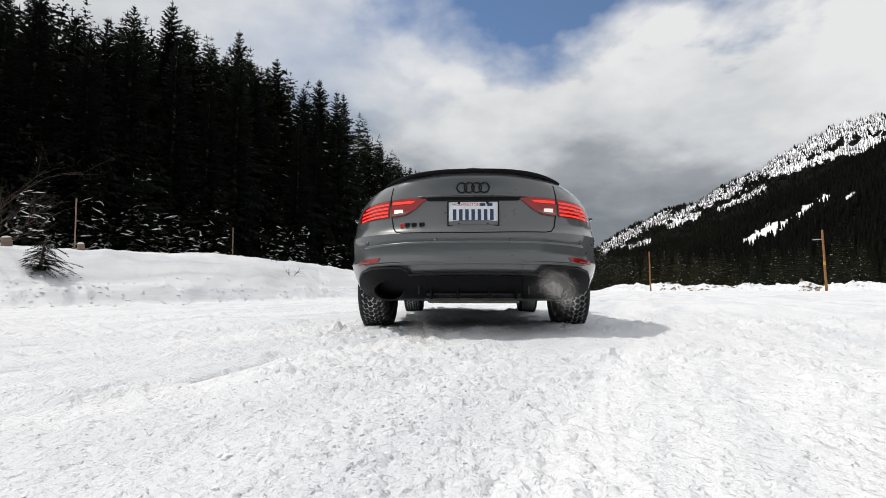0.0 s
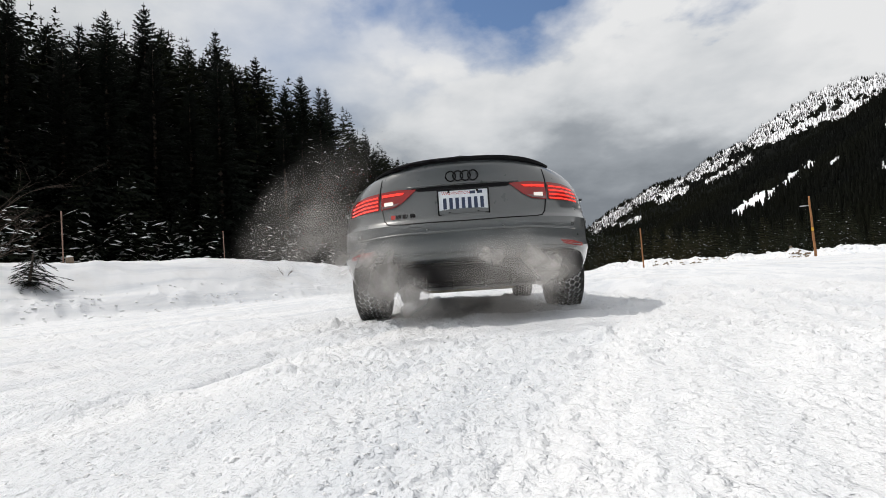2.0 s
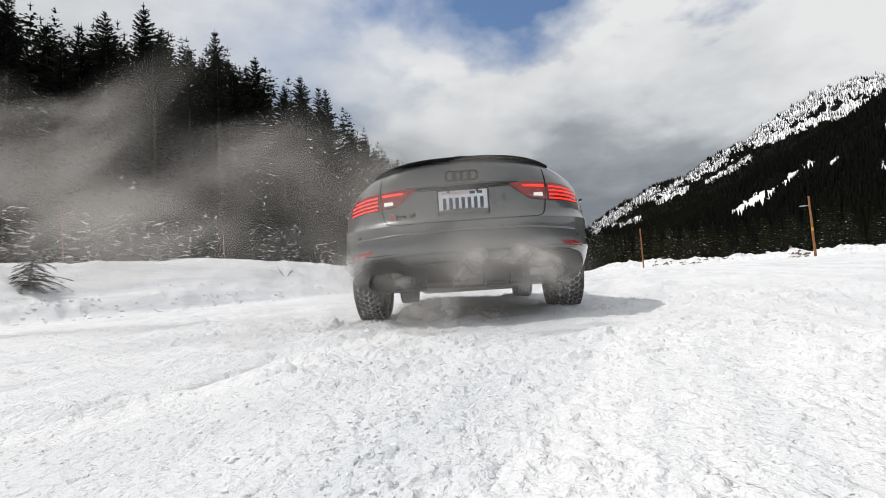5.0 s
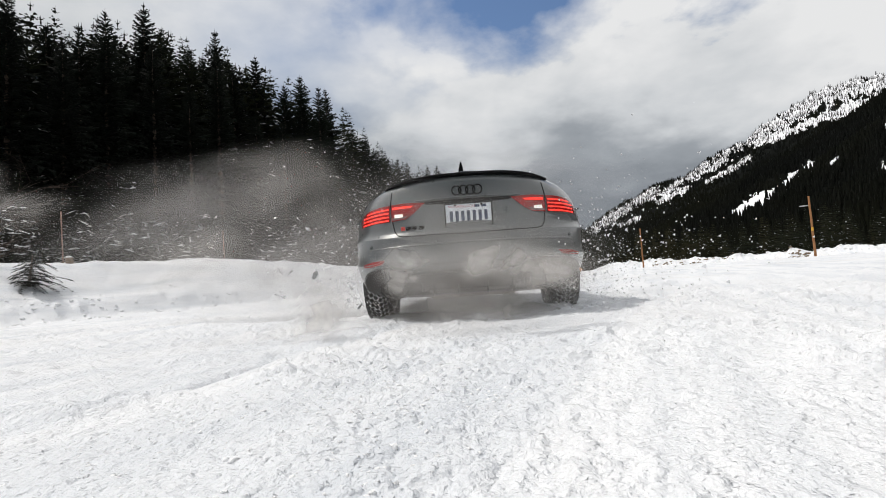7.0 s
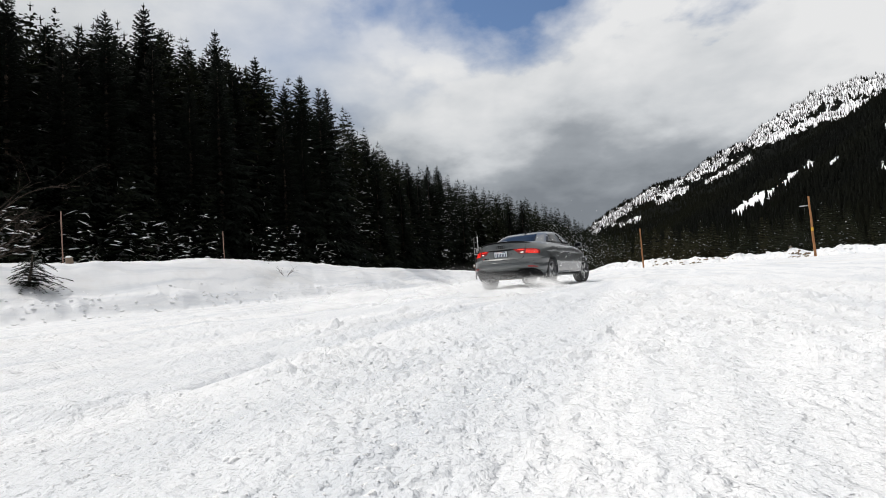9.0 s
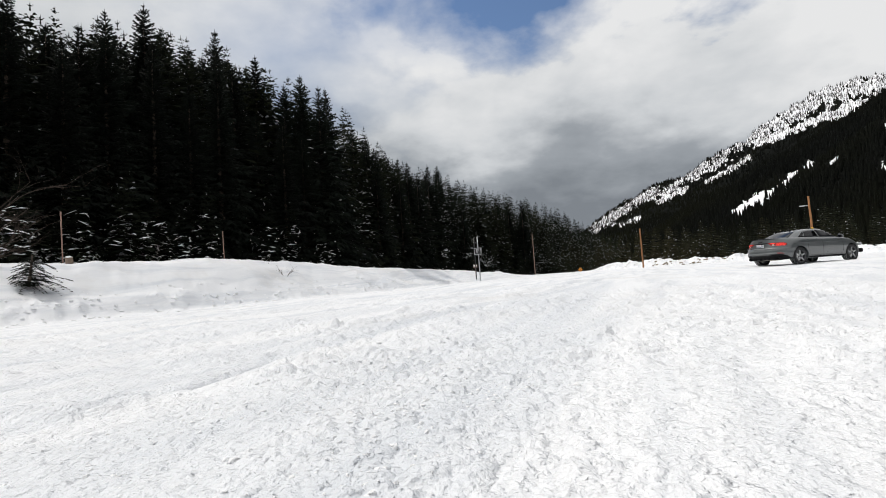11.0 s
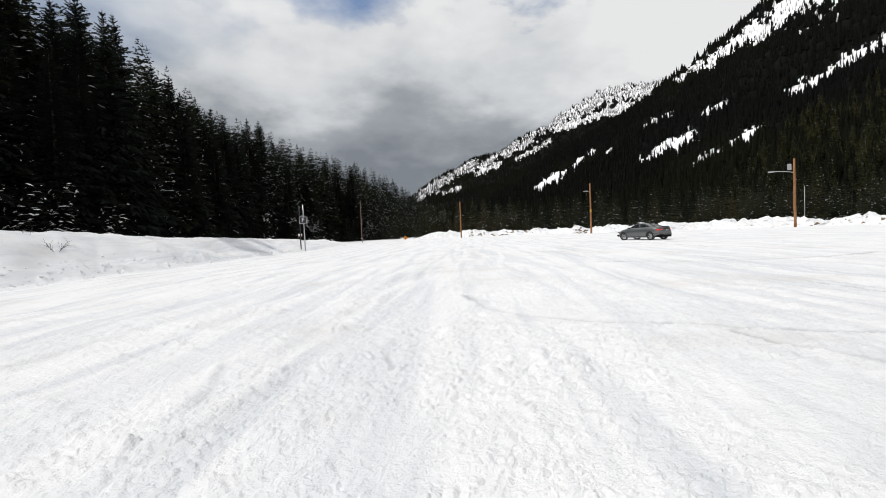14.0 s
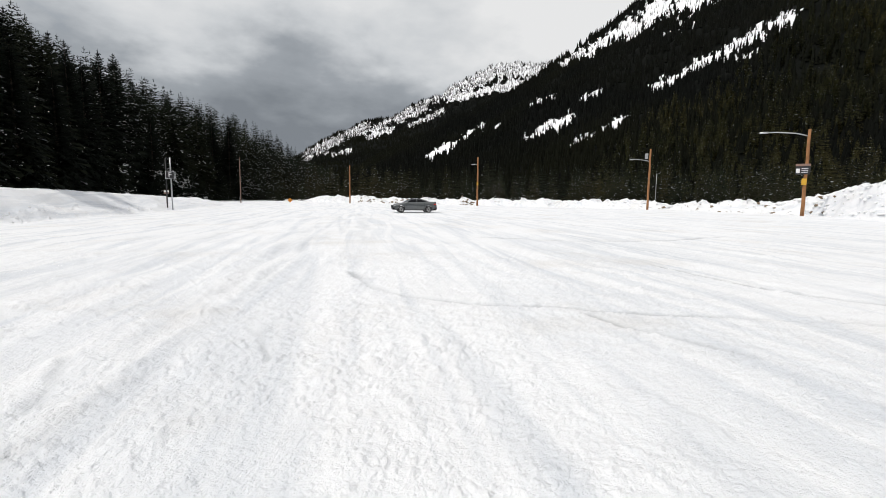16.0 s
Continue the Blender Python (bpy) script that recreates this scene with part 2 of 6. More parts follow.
def ground_height(x, y):
    x, y = np.asarray(x, float), np.asarray(y, float)
    d = np.hypot(x, y)
    az = np.degrees(np.arctan2(x, y))
    s = left_edge(y) - x                                   # metres into the left bank
    z = 0.12 * smooth(8, 60, x) - 0.25 * smooth(-14, -2, s) * smooth(90, 40, y) + 0.07 * fractal(x / 9, y / 9, 5, 2) * smooth(5.0, 14.0, d)
    top = np.interp(y, [-10, 16, 28, 42, 60, 76, 90], [2.2, 2.35, 2.5, 2.05, 1.6, 1.0, 0.3]) + 0.35 * fractal(y / 7, x / 7, 21, 3)
    z = z + top * (0.22 * smooth(-0.3, 0.9, s) + 0.78 * smooth(0.3, 4.2, s + 0.7 * fractal(y / 3, x / 3, 23, 2))) * smooth(100, 80, y)
    rough = np.exp(-((s - 0.5) / 0.8) ** 2) * smooth(100, 80, y)
    z = z + rough * 0.30 * np.maximum(fractal(x * 1.6, y * 1.6, 25, 3), 0) + 0.16 * smooth(0, 2, s) * smooth(100, 80, y) * np.maximum(fractal(x * 0.9, y * 0.9, 27, 4, 0.6), -0.1)
    q = d - far_edge(az)
    high = 0.95 + 2.0 * smooth(71, 77, az) - 0.6 * np.exp(-((az - 61) / 1.3) ** 2)
    lumps = 0.8 * fractal(x / 3.2, y / 3.2, 41, 4, 0.65) + 0.8 * np.maximum(fractal(x / 1.3, y / 1.3, 47, 3, 0.6), 0)
    edge = np.maximum(high + lumps, 0) * smooth(17.5, 21, az) * smooth(0, 2.2, q + 1.2 * fractal(x / 4, y / 4, 43, 3)) * (1 - 0.5 * smooth(6, 12, q))
    z = z + edge * smooth(150, 110, az)
    # trodden and churned surface
    fade = smooth(80, 10, d)
    z = z + fade * (0.034 * fractal(x * 0.9, y * 0.9, 3, 3) + 0.011 * fractal(x * 5, y * 5, 9, 4, 0.6)) * smooth(0.4, 1.5, d)
    patchy = smooth(-0.15, 0.3, fractal(x * 0.55 + 3, y * 0.55, 15, 2))
    clump = np.clip(fractal(x * 15, y * 15, 13, 4, 0.65), 0.05, 1) - 0.05
    z = z + fade * 0.040 * clump * (0.12 + 0.88 * patchy) + fade * 0.007 * np.maximum(fractal(x * 28, y * 28, 19, 3, 0.6), -0.1)
    band = np.exp(-((x - 0.05 + 0.06 * y) / 0.45) ** 2) * smooth(4.2, 2.2, y)
    rough = np.clip(0.65 * band + 1.0 * smooth(-0.05, 0.35, fractal(x * 1.1 + 7, y * 1.1, 17, 3)), 0, 1) * smooth(30, 4, d)
    z = z + rough * (0.015 * billow(x * 22, y * 22, 101) * smooth(0.2, 0.6, lattice_noise(x * 9, y * 9, 107)) + 0.0045 * billow(x * 55, y * 55, 103) * smooth(9, 2.5, d) + 0.030 * billow(x * 8, y * 8, 105) * smooth(0.52, 0.8, lattice_noise(x * 3, y * 3, 109)))
    lump = np.clip(fractal(x * 3.1, y * 3.1, 77, 3, 0.6) - 0.22, 0, 1)
    z = z + fade * 0.05 * lump * smooth(1.0, 2.0, d)
    # a short groove and a lump of snow beside the car
    t = np.clip(((x + 0.83) * 0.10 + (y - 1.64) * 0.57) / (0.10 ** 2 + 0.57 ** 2), 0, 1)
    z = z - 0.050 * (0.8 + 0.6 * fractal(x * 6, y * 6, 33, 2)) * np.exp(-(np.hypot(x + 0.83 - 0.10 * t + 0.03 * fractal(x * 5, y * 5, 35, 2), y - 1.64 - 0.57 * t) / 0.038) ** 2)
    z = z + 0.06 * np.exp(-(np.hypot(x + 0.77, y - 3.46) / 0.06) ** 2)
    # ruts of earlier turns
    z = z - rut_share(x, y)[1] * (0.8 + 0.5 * fractal(x * 4, y * 4, 63, 2))
    return z


def mesh_object(name, verts, faces, mat, parent=None, shade=True):
    me = bpy.data.meshes.new(name)
    me.from_pydata(verts, [], faces)
    me.materials.append(mat)
    if shade:
        me.shade_smooth()
    ob = new(name, me)
    ob.parent = parent
    return ob


def grid_mesh(name, X, Y, Z, mat):
    n, m = X.shape
    verts = np.stack([X, Y, Z], -1).reshape(-1, 3)
    i = np.arange(n * m).reshape(n, m)
    faces = np.stack([i[:-1, :-1], i[:-1, 1:], i[1:, 1:], i[1:, :-1]], -1).reshape(-1, 4)
    me = bpy.data.meshes.new(name)
    me.vertices.add(len(verts))
    me.vertices.foreach_set("co", verts.ravel())
    me.loops.add(faces.size)
    me.loops.foreach_set("vertex_index", faces.ravel().astype(np.int32))
    me.polygons.add(len(faces))
    me.polygons.foreach_set("loop_start", np.arange(0, faces.size, 4, dtype=np.int32))
    me.update(calc_edges=True)
    me.materials.append(mat)
    me.shade_smooth()
    return new(name, me)


def build_ground():
    r = np.concatenate([[0.02, 0.15], 0.35 * 1.0088 ** np.arange(590), np.geomspace(62, 150, 150), np.geomspace(160, 4500, 18)])
    az = np.radians(np.concatenate([np.linspace(-180, -50, 26)[:-1], np.arange(-50, 82, 0.22), np.linspace(82, 180, 20)]))
    R, A = np.meshgrid(r, az, indexing="ij")
    X, Y = R * np.sin(A), R * np.cos(A)
    ob = grid_mesh("ground", X, Y, ground_height(X, Y), SNOW)
    ob.data.flip_normals()
    ob.data.attributes.new("rut", "FLOAT", "POINT").data.foreach_set("value", rut_share(X, Y)[0].ravel().astype(np.float32))
    tagged(ob, "packed white snow over a wide ploughed lot", "snow", kind="structure")


build_ground()


def crumbs(name, spots, mat, label, seed, lift=0.25):
    """Irregular clods lying on the snow; spots: x, y and size as arrays."""
    rng = np.random.default_rng(seed)
    x, y, size = spots
    p = (1 + 5 ** 0.5) / 2
    ball = np.array([(-1, p, 0), (1, p, 0), (-1, -p, 0), (1, -p, 0), (0, -1, p), (0, 1, p), (0, -1, -p), (0, 1, -p), (p, 0, -1), (p, 0, 1), (-p, 0, -1), (-p, 0, 1)]) / 1.9
    tris = np.array([(0, 11, 5), (0, 5, 1), (0, 1, 7), (0, 7, 10), (0, 10, 11), (1, 5, 9), (5, 11, 4), (11, 10, 2), (10, 7, 6), (7, 1, 8), (3, 9, 4), (3, 4, 2), (3, 2, 6), (3, 6, 8), (3, 8, 9), (4, 9, 5), (2, 4, 11), (6, 2, 10), (8, 6, 7), (9, 8, 1)])
    n = len(x)
    z = ground_height(x, y)
    jag = rng.uniform(0.6, 1.35, (n, 12, 1))
    stretch = rng.uniform(0.65, 1.3, (n, 1, 3)) * np.array([1, 1, 0.6])
    a = rng.uniform(0, 6.28, n)
    pts = ball[None] * jag * stretch * size[:, None, None]
    c, s = np.cos(a)[:, None], np.sin(a)[:, None]
    px, py = pts[..., 0] * c - pts[..., 1] * s, pts[..., 0] * s + pts[..., 1] * c
    verts = np.stack([px + x[:, None], py + y[:, None], pts[..., 2] + (z + size * lift)[:, None]], -1).reshape(-1, 3)
    faces = (tris[None] + (np.arange(n) * 12)[:, None, None]).reshape(-1, 3)
    ob = mesh_object(name, verts.tolist(), faces.tolist(), mat, shade=True)
    return tagged(ob, label, "snow", kind="stuff")


def build_crumbs():
    rng = np.random.default_rng(31)
    n = 60000
    d = 0.55 * (14 / 0.55) ** (rng.random(n) ** 0.9)
    az = np.radians(rng.uniform(-48, 80, n))
    x, y = d * np.sin(az), d * np.cos(az)
    where = fractal(x * 1.3 + 5, y * 1.3, 83, 3, 0.6) + 0.5 * np.exp(-((x + 0.02 + 0.10 * y) / 0.28) ** 2)
    keep = rng.random(n) < np.clip(where * 1.2 - 0.12, 0.01, 0.6)
    x, y, d = x[keep][:1900], y[keep][:1900], d[keep][:1900]
    size = 0.002 + 0.005 * rng.random(len(x)) ** 2.8 + 0.0006 * d
    size = np.where(rng.random(len(x)) < 0.02, size * 1.7, size)
    free = (np.abs(x - 0.25) > 1.1) | (y < 2.9) | (y > 8)
    crumbs("snow_crumbs", (x[free], y[free], size[free]), LOOSE_SNOW, "loose white crumbs of trodden snow", 5, -0.05)
    # dirty clods along the far bank
    az = np.concatenate([rng.uniform(25, 33, 40), rng.uniform(37, 39, 25), rng.uniform(60, 78, 30)])
    d = far_edge(az) + rng.uniform(0.2, 2.2, len(az))
    x, y = d * np.sin(np.radians(az)), d * np.cos(np.radians(az))
    crumbs("dirt_clods", (x, y, rng.uniform(0.10, 0.32, len(az))), CLOD, "dirty grey-brown clods in the ploughed snow", 6)
    # blocks of ploughed snow along both banks
    az = rng.uniform(19, 82, 900)
    d = far_edge(az) + rng.uniform(-0.6, 3.5, 900)
    x, y = d * np.sin(np.radians(az)), d * np.cos(np.radians(az))
    yb = rng.uniform(8, 75, 1100)
    xb = left_edge(yb) - rng.normal(0.4, 0.7, 1100)
    x, y = np.concatenate([x, xb]), np.concatenate([y, yb])
    size = np.concatenate([rng.uniform(0.08, 0.30, 900), rng.uniform(0.02, 0.09, 1100)])
    crumbs("ploughed_blocks", (x, y, size), LOOSE_SNOW, "lumps of ploughed snow along the banks", 7, 0.0)


CLOD = material("dirty_clod", (0.22, 0.17, 0.12), 0.9, spread=0.3, scale=2.0)
build_crumbs()


# ---- mountains ----
def snow_open(az, el, streaks, seed):
    """Above 0 where the slope lies open under snow: streaks (azimuth and elevation at both ends, half-width), with ragged rims."""
    best = np.full(az.shape, -9.0)
    for a0, e0, a1, e1, w in streaks:
        dx, dy = a1 - a0, e1 - e0
        t = np.clip(((az - a0) * dx + (el - e0) * dy) / (dx * dx + dy * dy), 0, 1)
        best = np.maximum(best, 1 - np.hypot(az - a0 - t * dx, el - e0 - t * dy) / w)
    return best + 0.75 * fractal(az * 0.9, el * 0.9, seed, 4, 0.6) + 0.75 * fractal(az * 3.1, el * 3.1, seed + 9, 3, 0.6) - 0.32


def ridge_shape(profile, near, far, rough, seed, az, v):
    """Heights of a mountain side; profile: azimuth and elevation of its ridge; v from 0 at the foot to 1 at the ridge."""
    top = far * np.tan(np.radians(np.interp(az, [p[0] for p in profile], [p[1] for p in profile])))
    r = near + (far - near) * v
    x, y = r * np.sin(np.radians(az)), r * np.cos(np.radians(az))
    rise = np.where(v < 1, np.power(np.clip(v, 0, 1), 1.15), 1 - (v - 1) * 1.6)
    wild = rough * fractal(x / (far * 0.10), y / (far * 0.10), seed, 5, 0.55)
    z = top * (rise + wild * np.sin(np.clip(v, 0, 1) * math.pi * 0.9) + 0.05 * fractal(az * 0.8, v * 0.6, seed + 3, 4, 0.6) * np.clip(v, 0, 1) ** 3)
    return x, y, z


NEAR_RIDGE = [(17, 0.2), (20, 0.9), (22, 1.8), (26, 4.2), (31, 7.2), (36, 9.4), (40, 11.0), (46, 14.2), (52, 18.0), (58, 21.6), (64, 24.3), (75, 27), (90, 29), (110, 27), (140, 20)]
FAR_RIDGE = [(8, 1.5), (17, 4.0), (19, 5.4), (21, 6.6), (23, 7.7), (26, 9.1), (29, 9.5), (32, 11.1), (36, 13.0), (40.5, 15.2), (42.5, 15.5), (48, 15.3), (60, 15), (80, 13)]
NEAR_STREAKS = [(33.8, 5.3, 36.5, 6.9, 0.9), (36.5, 6.9, 39.8, 8.7, 0.7), (45.6, 7.6, 49.6, 9.6, 1.0), (50.6, 6.8, 56.0, 9.7, 0.7), (59.0, 12.4, 62.5, 14.1, 0.8), (62.5, 14.1, 70.6, 17.6, 0.75), (41.4, 8.8, 41.8, 9.3, 0.3),
                (45.3, 11.2, 48.2, 12.2, 0.35), (51.3, 11.8, 53, 12.4, 0.5), (66.4, 14.5, 68, 14.8, 0.4), (49, 15.4, 55, 18.3, 0.8), (55, 18.0, 60, 20.3, 1.5), (60, 20.4, 66, 22.8, 2.4), (66, 23, 72, 25, 1.6), (73, 20, 77, 21.5, 0.5)]
FAR_STREAKS = [(36, 11.8, 48, 14.2, 0.7), (27, 8.2, 33, 10.6, 0.5), (19, 5.0, 26, 8.4, 0.9), (26, 7.0, 29, 8.4, 0.4), (28.5, 9.0, 36, 12.6, 0.75), (36, 12.7, 42, 15.2, 1.4), (41, 14.8, 49, 15.2, 1.5), (49, 14.5, 62, 14.8, 1.5), (31, 8.6, 35, 10.4, 0.35), (22, 5.0, 24, 5.6, 0.4)]


def build_mountain(name, profile, near, far, rough, seed, streaks, label, cols, rows):
    az = np.linspace(profile[0][0], profile[-1][0], cols)
    V, A = np.meshgrid(np.linspace(0, 1.3, rows), az, indexing="ij")
    X, Y, Z = ridge_shape(profile, near, far, rough, seed, A, V)
    ob = grid_mesh(name, X, Y, Z - 3, SHADED_SLOPE_FLOOR)
    ob.data.flip_normals()
    ob.data.materials.append(SNOW_FIELD)
    el = np.degrees(np.arctan2(Z, np.hypot(X, Y)))
    bare = (snow_open(A, el, streaks, seed) > 0)[:-1, :-1]
    ob.data.polygons.foreach_set("material_index", bare.astype(np.int32).ravel())
    ob.data.update()
    return tagged(ob, label, "mountain", kind="structure")


def spire_mesh(name, count, profile, near, far, rough, seed, streaks, mat, tall, burnt, label, lo=0.0, hi=1.02, span=None):
    """Small firs (or bare burnt trunks) over a mountain side, thin where it lies open under snow."""
    rng = np.random.default_rng(seed)
    az = rng.uniform(span[0] if span else profile[0][0], span[1] if span else min(profile[-1][0], 100), count)
    v = lo + (hi - lo) * rng.random(count) ** 0.85
    x, y, z = ridge_shape(profile, near, far, rough, seed, az, v)
    el = np.degrees(np.arctan2(z, np.hypot(x, y)))
    open_snow = snow_open(az, el, streaks, seed)
    keep = rng.random(count) < np.where(open_snow > 0, 0.9 if burnt else (0.16 if far > 1000 else 0.03), 0.0 if burnt else 1.0)
    x, y, z = x[keep], y[keep], z[keep] - 3
    n = len(x)
    h = tall * rng.uniform(0.55, 1.15, n) * np.where((open_snow[keep] > 0) & (not burnt), 0.6, 1.0)
    turn = rng.uniform(0, 6.28, n)
    verts, faces = [], []
    if burnt:
        tiers = [(0.0, 0.06, 1.0)]
    else:
        tiers = [(0.02, 0.20, 0.50), (0.28, 0.155, 0.76), (0.55, 0.10, 1.0)]
    base, sides = 0, 5
    for z0, rad, z1 in tiers:
        for k in range(sides):
            a = turn + k * 2 * math.pi / sides
            jag = rng.uniform(0.7, 1.2, n)
            verts.append(np.stack([x + np.cos(a) * rad * h * jag, y + np.sin(a) * rad * h * jag, z + h * (z0 + rng.uniform(-0.04, 0.04, n))], -1))
        verts.append(np.stack([x, y, z + h * z1], -1))
        ids = np.arange(n)
        for k in range(sides):
            faces.append(np.stack([base + k * n + ids, base + (k + 1) % sides * n + ids, base + sides * n + ids], -1))
        base += (sides + 1) * n
    ob = mesh_object(name, np.concatenate(verts).tolist(), np.concatenate(faces).tolist(), mat, shade=False)
    return tagged(ob, label, "woods", kind="stuff")


SNOW_FIELD = material("snow_field", (0.86, 0.87, 0.90), 0.7, spread=0.06, scale=0.01, bump=2.0, bump_scale=0.05, spec=0.2)
build_mountain("backdrop_mountain", FAR_RIDGE, 700, 1700, 0.10, 7, FAR_STREAKS, "distant snow-covered mountain with bare burnt trees", 760, 330)
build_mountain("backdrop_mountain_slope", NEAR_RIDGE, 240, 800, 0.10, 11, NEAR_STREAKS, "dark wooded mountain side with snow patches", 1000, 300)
spire_mesh("slope_woods", 26000, NEAR_RIDGE, 240, 800, 0.10, 11, NEAR_STREAKS, SHADED_SLOPE_NEEDLES, 9.5, False, "fir woods on the mountain side, darkened as under cloud shadow", span=(17, 84))
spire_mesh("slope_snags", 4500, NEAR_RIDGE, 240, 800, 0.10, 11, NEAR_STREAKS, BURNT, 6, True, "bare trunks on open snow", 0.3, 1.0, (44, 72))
spire_mesh("far_slope_woods", 20000, FAR_RIDGE, 700, 1700, 0.10, 7, FAR_STREAKS, SHADED_SLOPE_NEEDLES, 10, False, "dark firs on the distant mountain", 0.2, 1.0, (17, 64))
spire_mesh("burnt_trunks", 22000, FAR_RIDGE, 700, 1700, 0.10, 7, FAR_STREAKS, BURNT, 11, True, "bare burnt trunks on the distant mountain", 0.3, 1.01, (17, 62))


# ---- trees ----
def conifer_mesh(name, height, radius, seed, levels, per, detail=1):
    """Whorls of drooping boughs, each a spine with side sprays, thinning towards the tip."""
    rnd = random.Random(seed)
    verts, faces = [], []
    for i in range(levels):
        f = (i + rnd.random() * 0.7) / levels
        z = height * (0.05 + 0.94 * f)
        reach = radius * (1 - f) ** 0.74 * rnd.uniform(0.70, 1.15) + 0.005 * height
        count = max(5, int(per * (1 - 0.4 * f)))
        turn = rnd.random() * 6.28
        for k in range(count):
            a = turn + 6.2832 * k / count + rnd.uniform(-0.3, 0.3)
            ln = reach * rnd.uniform(0.6, 1.12)
            droop = ln * rnd.uniform(0.15, 0.5) * (1 - 0.75 * f)
            ca, sa = math.cos(a), math.sin(a)
            w = ln * rnd.uniform(0.18, 0.28) + 0.004 * height * (1 - 0.6 * f)
            steps = 5 if detail else 2
            pts = []
            for j in range(steps + 1):
                u = j / steps
                pts.append((ln * u, z - droop * u * u + (0.12 + 0.75 * f ** 4) * ln * u))
            for j in range(steps):
                (r0, z0), (r1, z1) = pts[j], pts[j + 1]
                wj = w * (1 - 0.55 * j / steps)
                for side in (-1, 1):
                    b = len(verts)
                    tip = (r1 + 0.25 * ln * rnd.random() * 0.6, side * wj * rnd.uniform(0.7, 1.25), z1 - wj * rnd.uniform(0.25, 0.8))
                    for rr, ss, zz in ((r0, 0, z0 + 0.0016 * height), (r1, 0, z1 + 0.0012 * height), tip):
                        verts.append((rr * ca - ss * sa, rr * sa + ss * ca, zz))
                    faces.append((b, b + 1, b + 2))
                if detail:
                    b = len(verts)
                    hang = (0.5 * (r0 + r1) + rnd.uniform(-0.1, 0.2) * ln, rnd.uniform(-0.3, 0.3) * wj, min(z0, z1) - wj * rnd.uniform(0.4, 0.9))
                    for rr, ss, zz in ((r0, 0, z0), (r1, 0, z1), hang):
                        verts.append((rr * ca - ss * sa, rr * sa + ss * ca, zz))
                    faces.append((b, b + 1, b + 2))
    for k in range(3):                                        # leading shoot
        b, a = len(verts), k * 2.094
        verts += [(0.003 * height * math.cos(a), 0.003 * height * math.sin(a), 0.96 * height), (-0.003 * height * math.cos(a), -0.003 * height * math.sin(a), 0.96 * height), (0, 0, 1.005 * height)]
        faces.append((b, b + 1, b + 2))
    me = bpy.data.meshes.new(name)
    me.from_pydata(verts, [], faces)
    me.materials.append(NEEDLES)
    return me


def trunk_mesh(height, base, seed):
    rnd = random.Random(seed)
    verts, faces, n = [], [], 8
    for i in range(9):
        u = i / 8
        rad = base * (1 - u) ** 0.9 + 0.015 + (0.12 * base if i == 0 else 0)
        ox, oy = rnd.uniform(-0.04, 0.04), rnd.uniform(-0.04, 0.04)
        for k in range(n):
            verts.append((ox + rad * math.cos(k * 6.2832 / n), oy + rad * math.sin(k * 6.2832 / n), u * height))
        if i:
            b = (i - 1) * n
            faces += [(b + k, b + (k + 1) % n, b + n + (k + 1) % n, b + n + k) for k in range(n)]
    me = bpy.data.meshes.new("trunk")
    me.from_pydata(verts, [], faces)
    me.materials.append(BARK)
    me.shade_smooth()
    return me


def conifer(height, radius, seed, levels, per):
    tree = new("fir_tree")
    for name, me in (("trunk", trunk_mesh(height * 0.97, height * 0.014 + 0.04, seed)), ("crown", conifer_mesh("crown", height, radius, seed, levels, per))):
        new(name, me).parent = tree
    rnd = random.Random(seed + 7)
    crown = tree.children[-1].data
    verts, faces = [], []
    tips = [crown.vertices[p.vertices[1]].co for p in crown.polygons]
    for k in range(2500):
        c = rnd.choice(tips)
        if rnd.random() < (c.z / height) ** 0.5 * 0.95 or math.hypot(c.x, c.y) < 0.70 * radius * (1 - c.z / height) ** 0.74:
            continue
        out = Vector((c.x, c.y, 0)).normalized()
        along = Vector((-out.y, out.x, 0)) * rnd.uniform(0.12, 0.55)
        b = len(verts)
        mid = c + out * rnd.uniform(0.15, 0.5) + Vector((0, 0, 0.06))
        for p in (mid - along, mid + out * 0.12 - Vector((0, 0, 0.05)), mid + along - Vector((0, 0, rnd.uniform(0.0, 0.30))), mid + Vector((0, 0, rnd.uniform(0.04, 0.11)))):
            verts.append(tuple(p))
        faces += [(b, b + 1, b + 3), (b + 1, b + 2, b + 3), (b + 2, b, b + 3), (b, b + 2, b + 1)]
    ob = mesh_object("bough_snow", verts, faces, LOOSE_SNOW, tree, False)
    tagged(ob, kind="stuff")
    return tagged(tree, "tall dark green fir with snow-dusted boughs", "tree", group="firs at the edge of the woods")


def polar(az, d):
    return d * math.sin(radians(az)), d * math.cos(radians(az))


def forest_edge(az):
    """Distance of the edge of the woods along the valley, by azimuth."""
    return float(np.interp(az, [-90, -44, -31, -13, -5, 4, 11, 17, 21], [34, 38, 42, 52, 80, 110, 150, 215, 300]))


def skyline(az):
    """Elevation, in degrees, of the tops of the woods."""
    return float(np.interp(az, [-90, -44, -31, -24, -16, -12.5, -8, -5.5, -3, 2, 8, 12, 16, 19, 22], [27, 26, 27, 26.5, 23.3, 22.5, 18.6, 15.8, 14.4, 12.6, 10.2, 9.1, 7.0, 5.2, 3.8]))


def tree_shapes():
    shapes = []
    for k in range(4):
        me = conifer_mesh("far_crown", 1.0, 0.17 + 0.012 * k, 50 + k, 26, 7, 0)
        v = np.array([p.co for p in me.vertices])
        shapes.append((v, np.array([p.vertices[:] for p in me.polygons])))
        bpy.data.meshes.remove(me)
    return shapes


